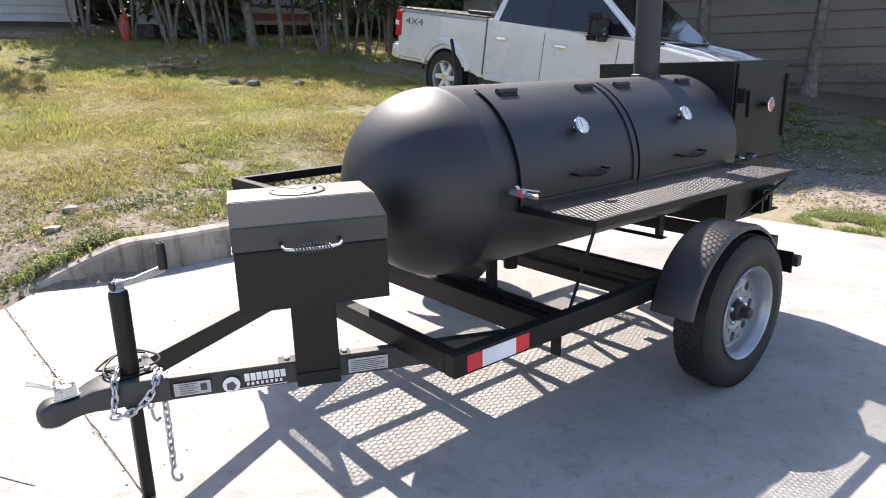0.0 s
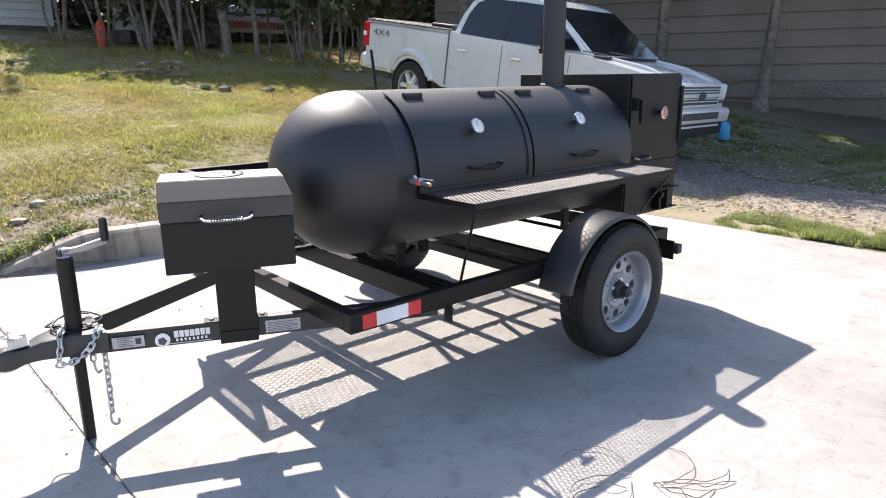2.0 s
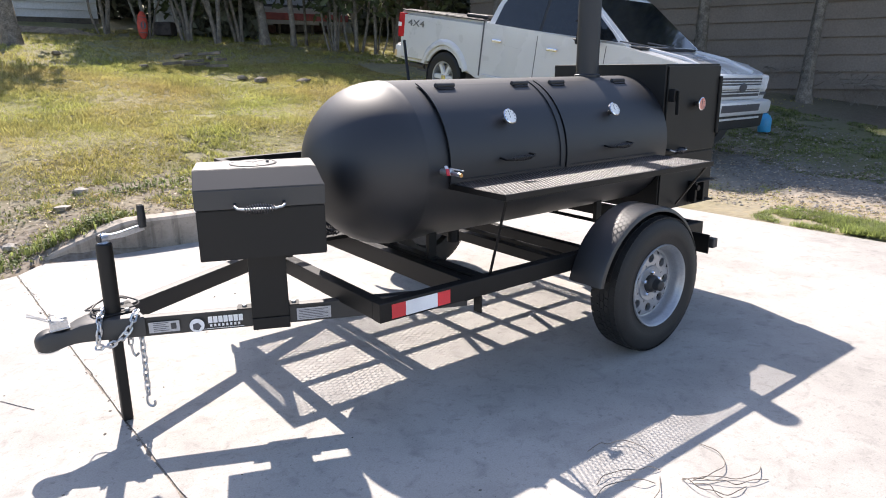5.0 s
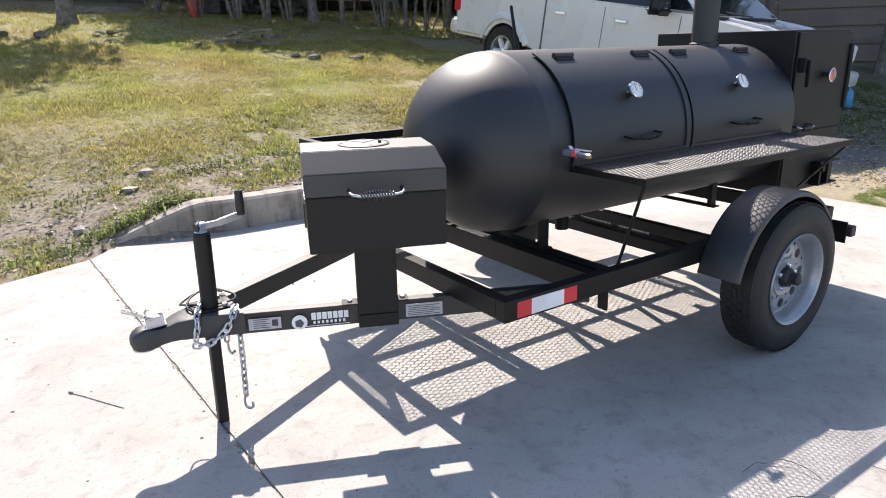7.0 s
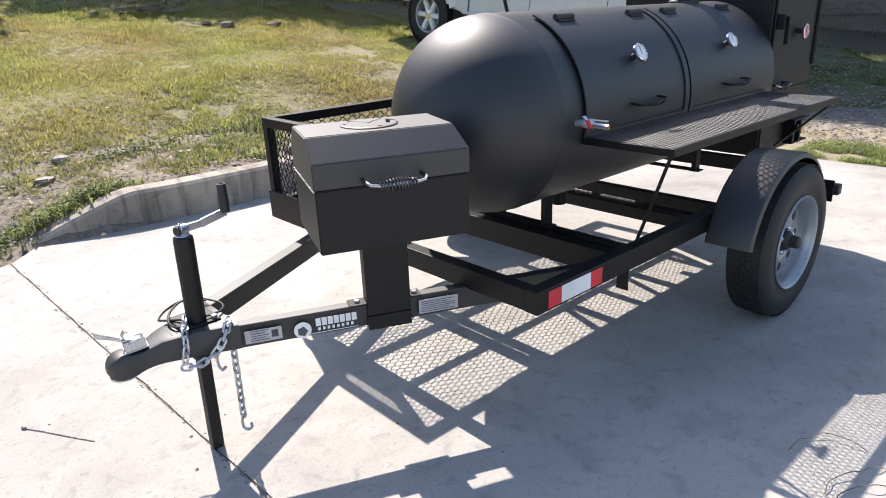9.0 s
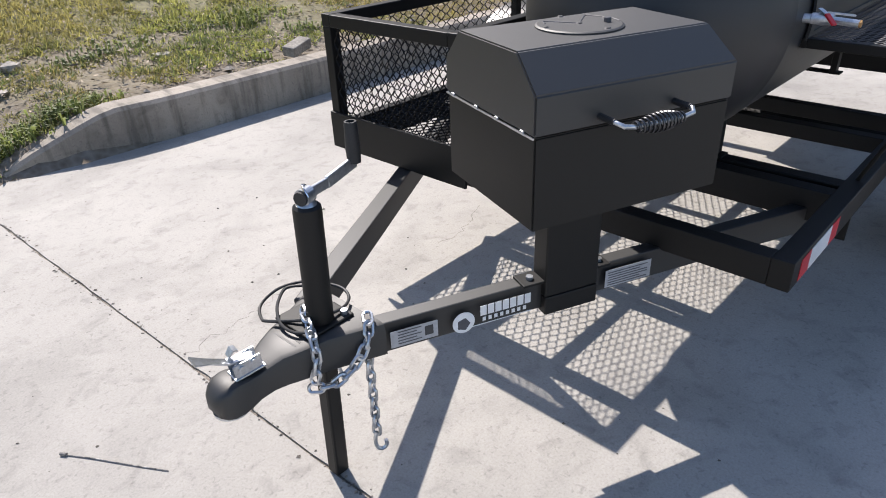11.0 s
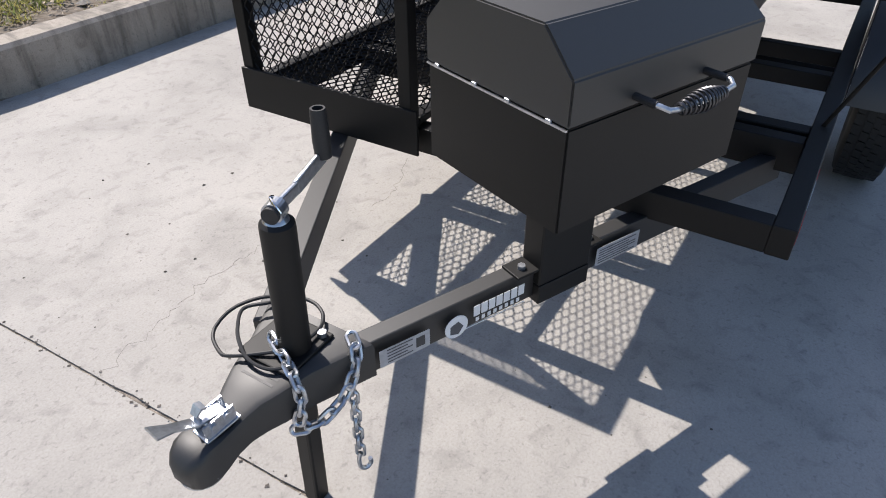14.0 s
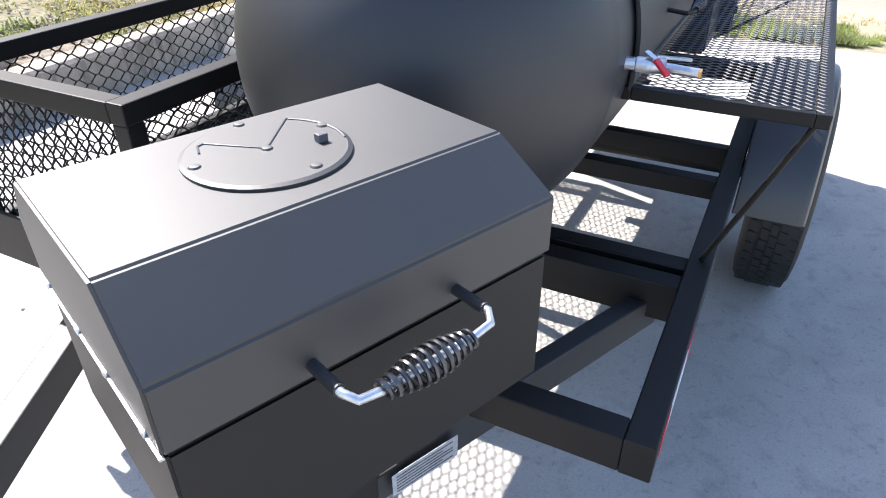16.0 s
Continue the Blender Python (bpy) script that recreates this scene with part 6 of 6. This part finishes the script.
# heap of old timber and rubble on the lawn
heap = thing("timber_heap", "small heap of grey timber offcuts on dirt", "debris heap", at=(4.4, 12.4, terrain(4.4, 12.4)))
for k in range(9):
    a = k * 0.7
    c = Vector((0.35 * math.cos(a * 2.1), 0.25 * math.sin(a * 1.7), 0.06 + 0.028 * k))
    d = Vector((math.cos(a * 0.5 - 0.6), math.sin(a * 0.5 - 0.6), 0.08 * math.sin(a)))
    part("timber", beam(c - d * (0.2 + 0.03 * (k % 4)), c + d * (0.2 + 0.04 * (k % 3)), 0.08 - 0.02 * (k % 3), 0.05, 0.006), BARK if k % 2 else WOODGREY, heap)
for k, (x, y) in enumerate(((4.75, 11.2), (4.95, 10.9), (5.6, 10.6), (3.5, 12.6), (1.2, 14.0), (0.6, 14.2), (2.4, 14.4), (-0.2, 14.1))):
    o = part("rock", rock(0.09 + 0.03 * (k % 3), 70 + k), mat("rubble_dark", (0.143, 0.121, 0.0929), 0.9, var=0.3))
    o.location = (x, y, terrain(x, y) + 0.03)
    tagged(o, "weathered lump of rubble on the lawn", "rock", "rubble on the lawn")
pile = thing("plank_pile", "long grey planks stacked beside the far house", "timber", at=(2.4, 18.35, terrain(2.4, 18.35) - 0.02))
pile.rotation_euler = (0, radians(3.5), radians(-27))
for k in range(5):
    part("plank", beam((-1.9 + 0.2 * k, 0.07 * k, 0.02 + 0.03 * k), (1.7 - 0.15 * k, -0.1 + 0.06 * k, 0.02 + 0.03 * k), 0.11, 0.03, 0.004), WOODGREY, pile)

# ---- small things on the slab ----
tagged(part("stick", merge(sweep(spline([(0.146, 2.749, 0.0022), (0.19, 2.68, 0.003), (0.25, 2.575, 0.0022), (0.30, 2.492, 0.0022)], 4), 0.0018, 6), cyl((0.141, 2.757, 0.005), (0.150, 2.742, 0.005), 0.005, 8)), mat("pale_twig", (0.214, 0.2, 0.186), 0.6, var=0.5, scale=40)), "thin pale stick with a knob end on the slab", "stick")
rng = np.random.default_rng(21)
for k in range(9):
    c = Vector((1.9 + 0.1 * rng.random(), 0.58 + 0.06 * rng.random(), 0.004))
    pts = []
    a = rng.random() * 6.28
    for j in range(7):
        a += 0.9 * (rng.random() - 0.35)
        c = c + Vector((math.cos(a), math.sin(a), 0)) * (0.035 + 0.035 * rng.random())
        pts.append((c.x, c.y, 0.004 + 0.02 * rng.random() * (j not in (0, 6))))
    tagged(part("wire", sweep(spline(pts, 5), 0.0016, 5), WOODGREY), "thin bent strand of pale wire on the slab", "wire", "loose wires")
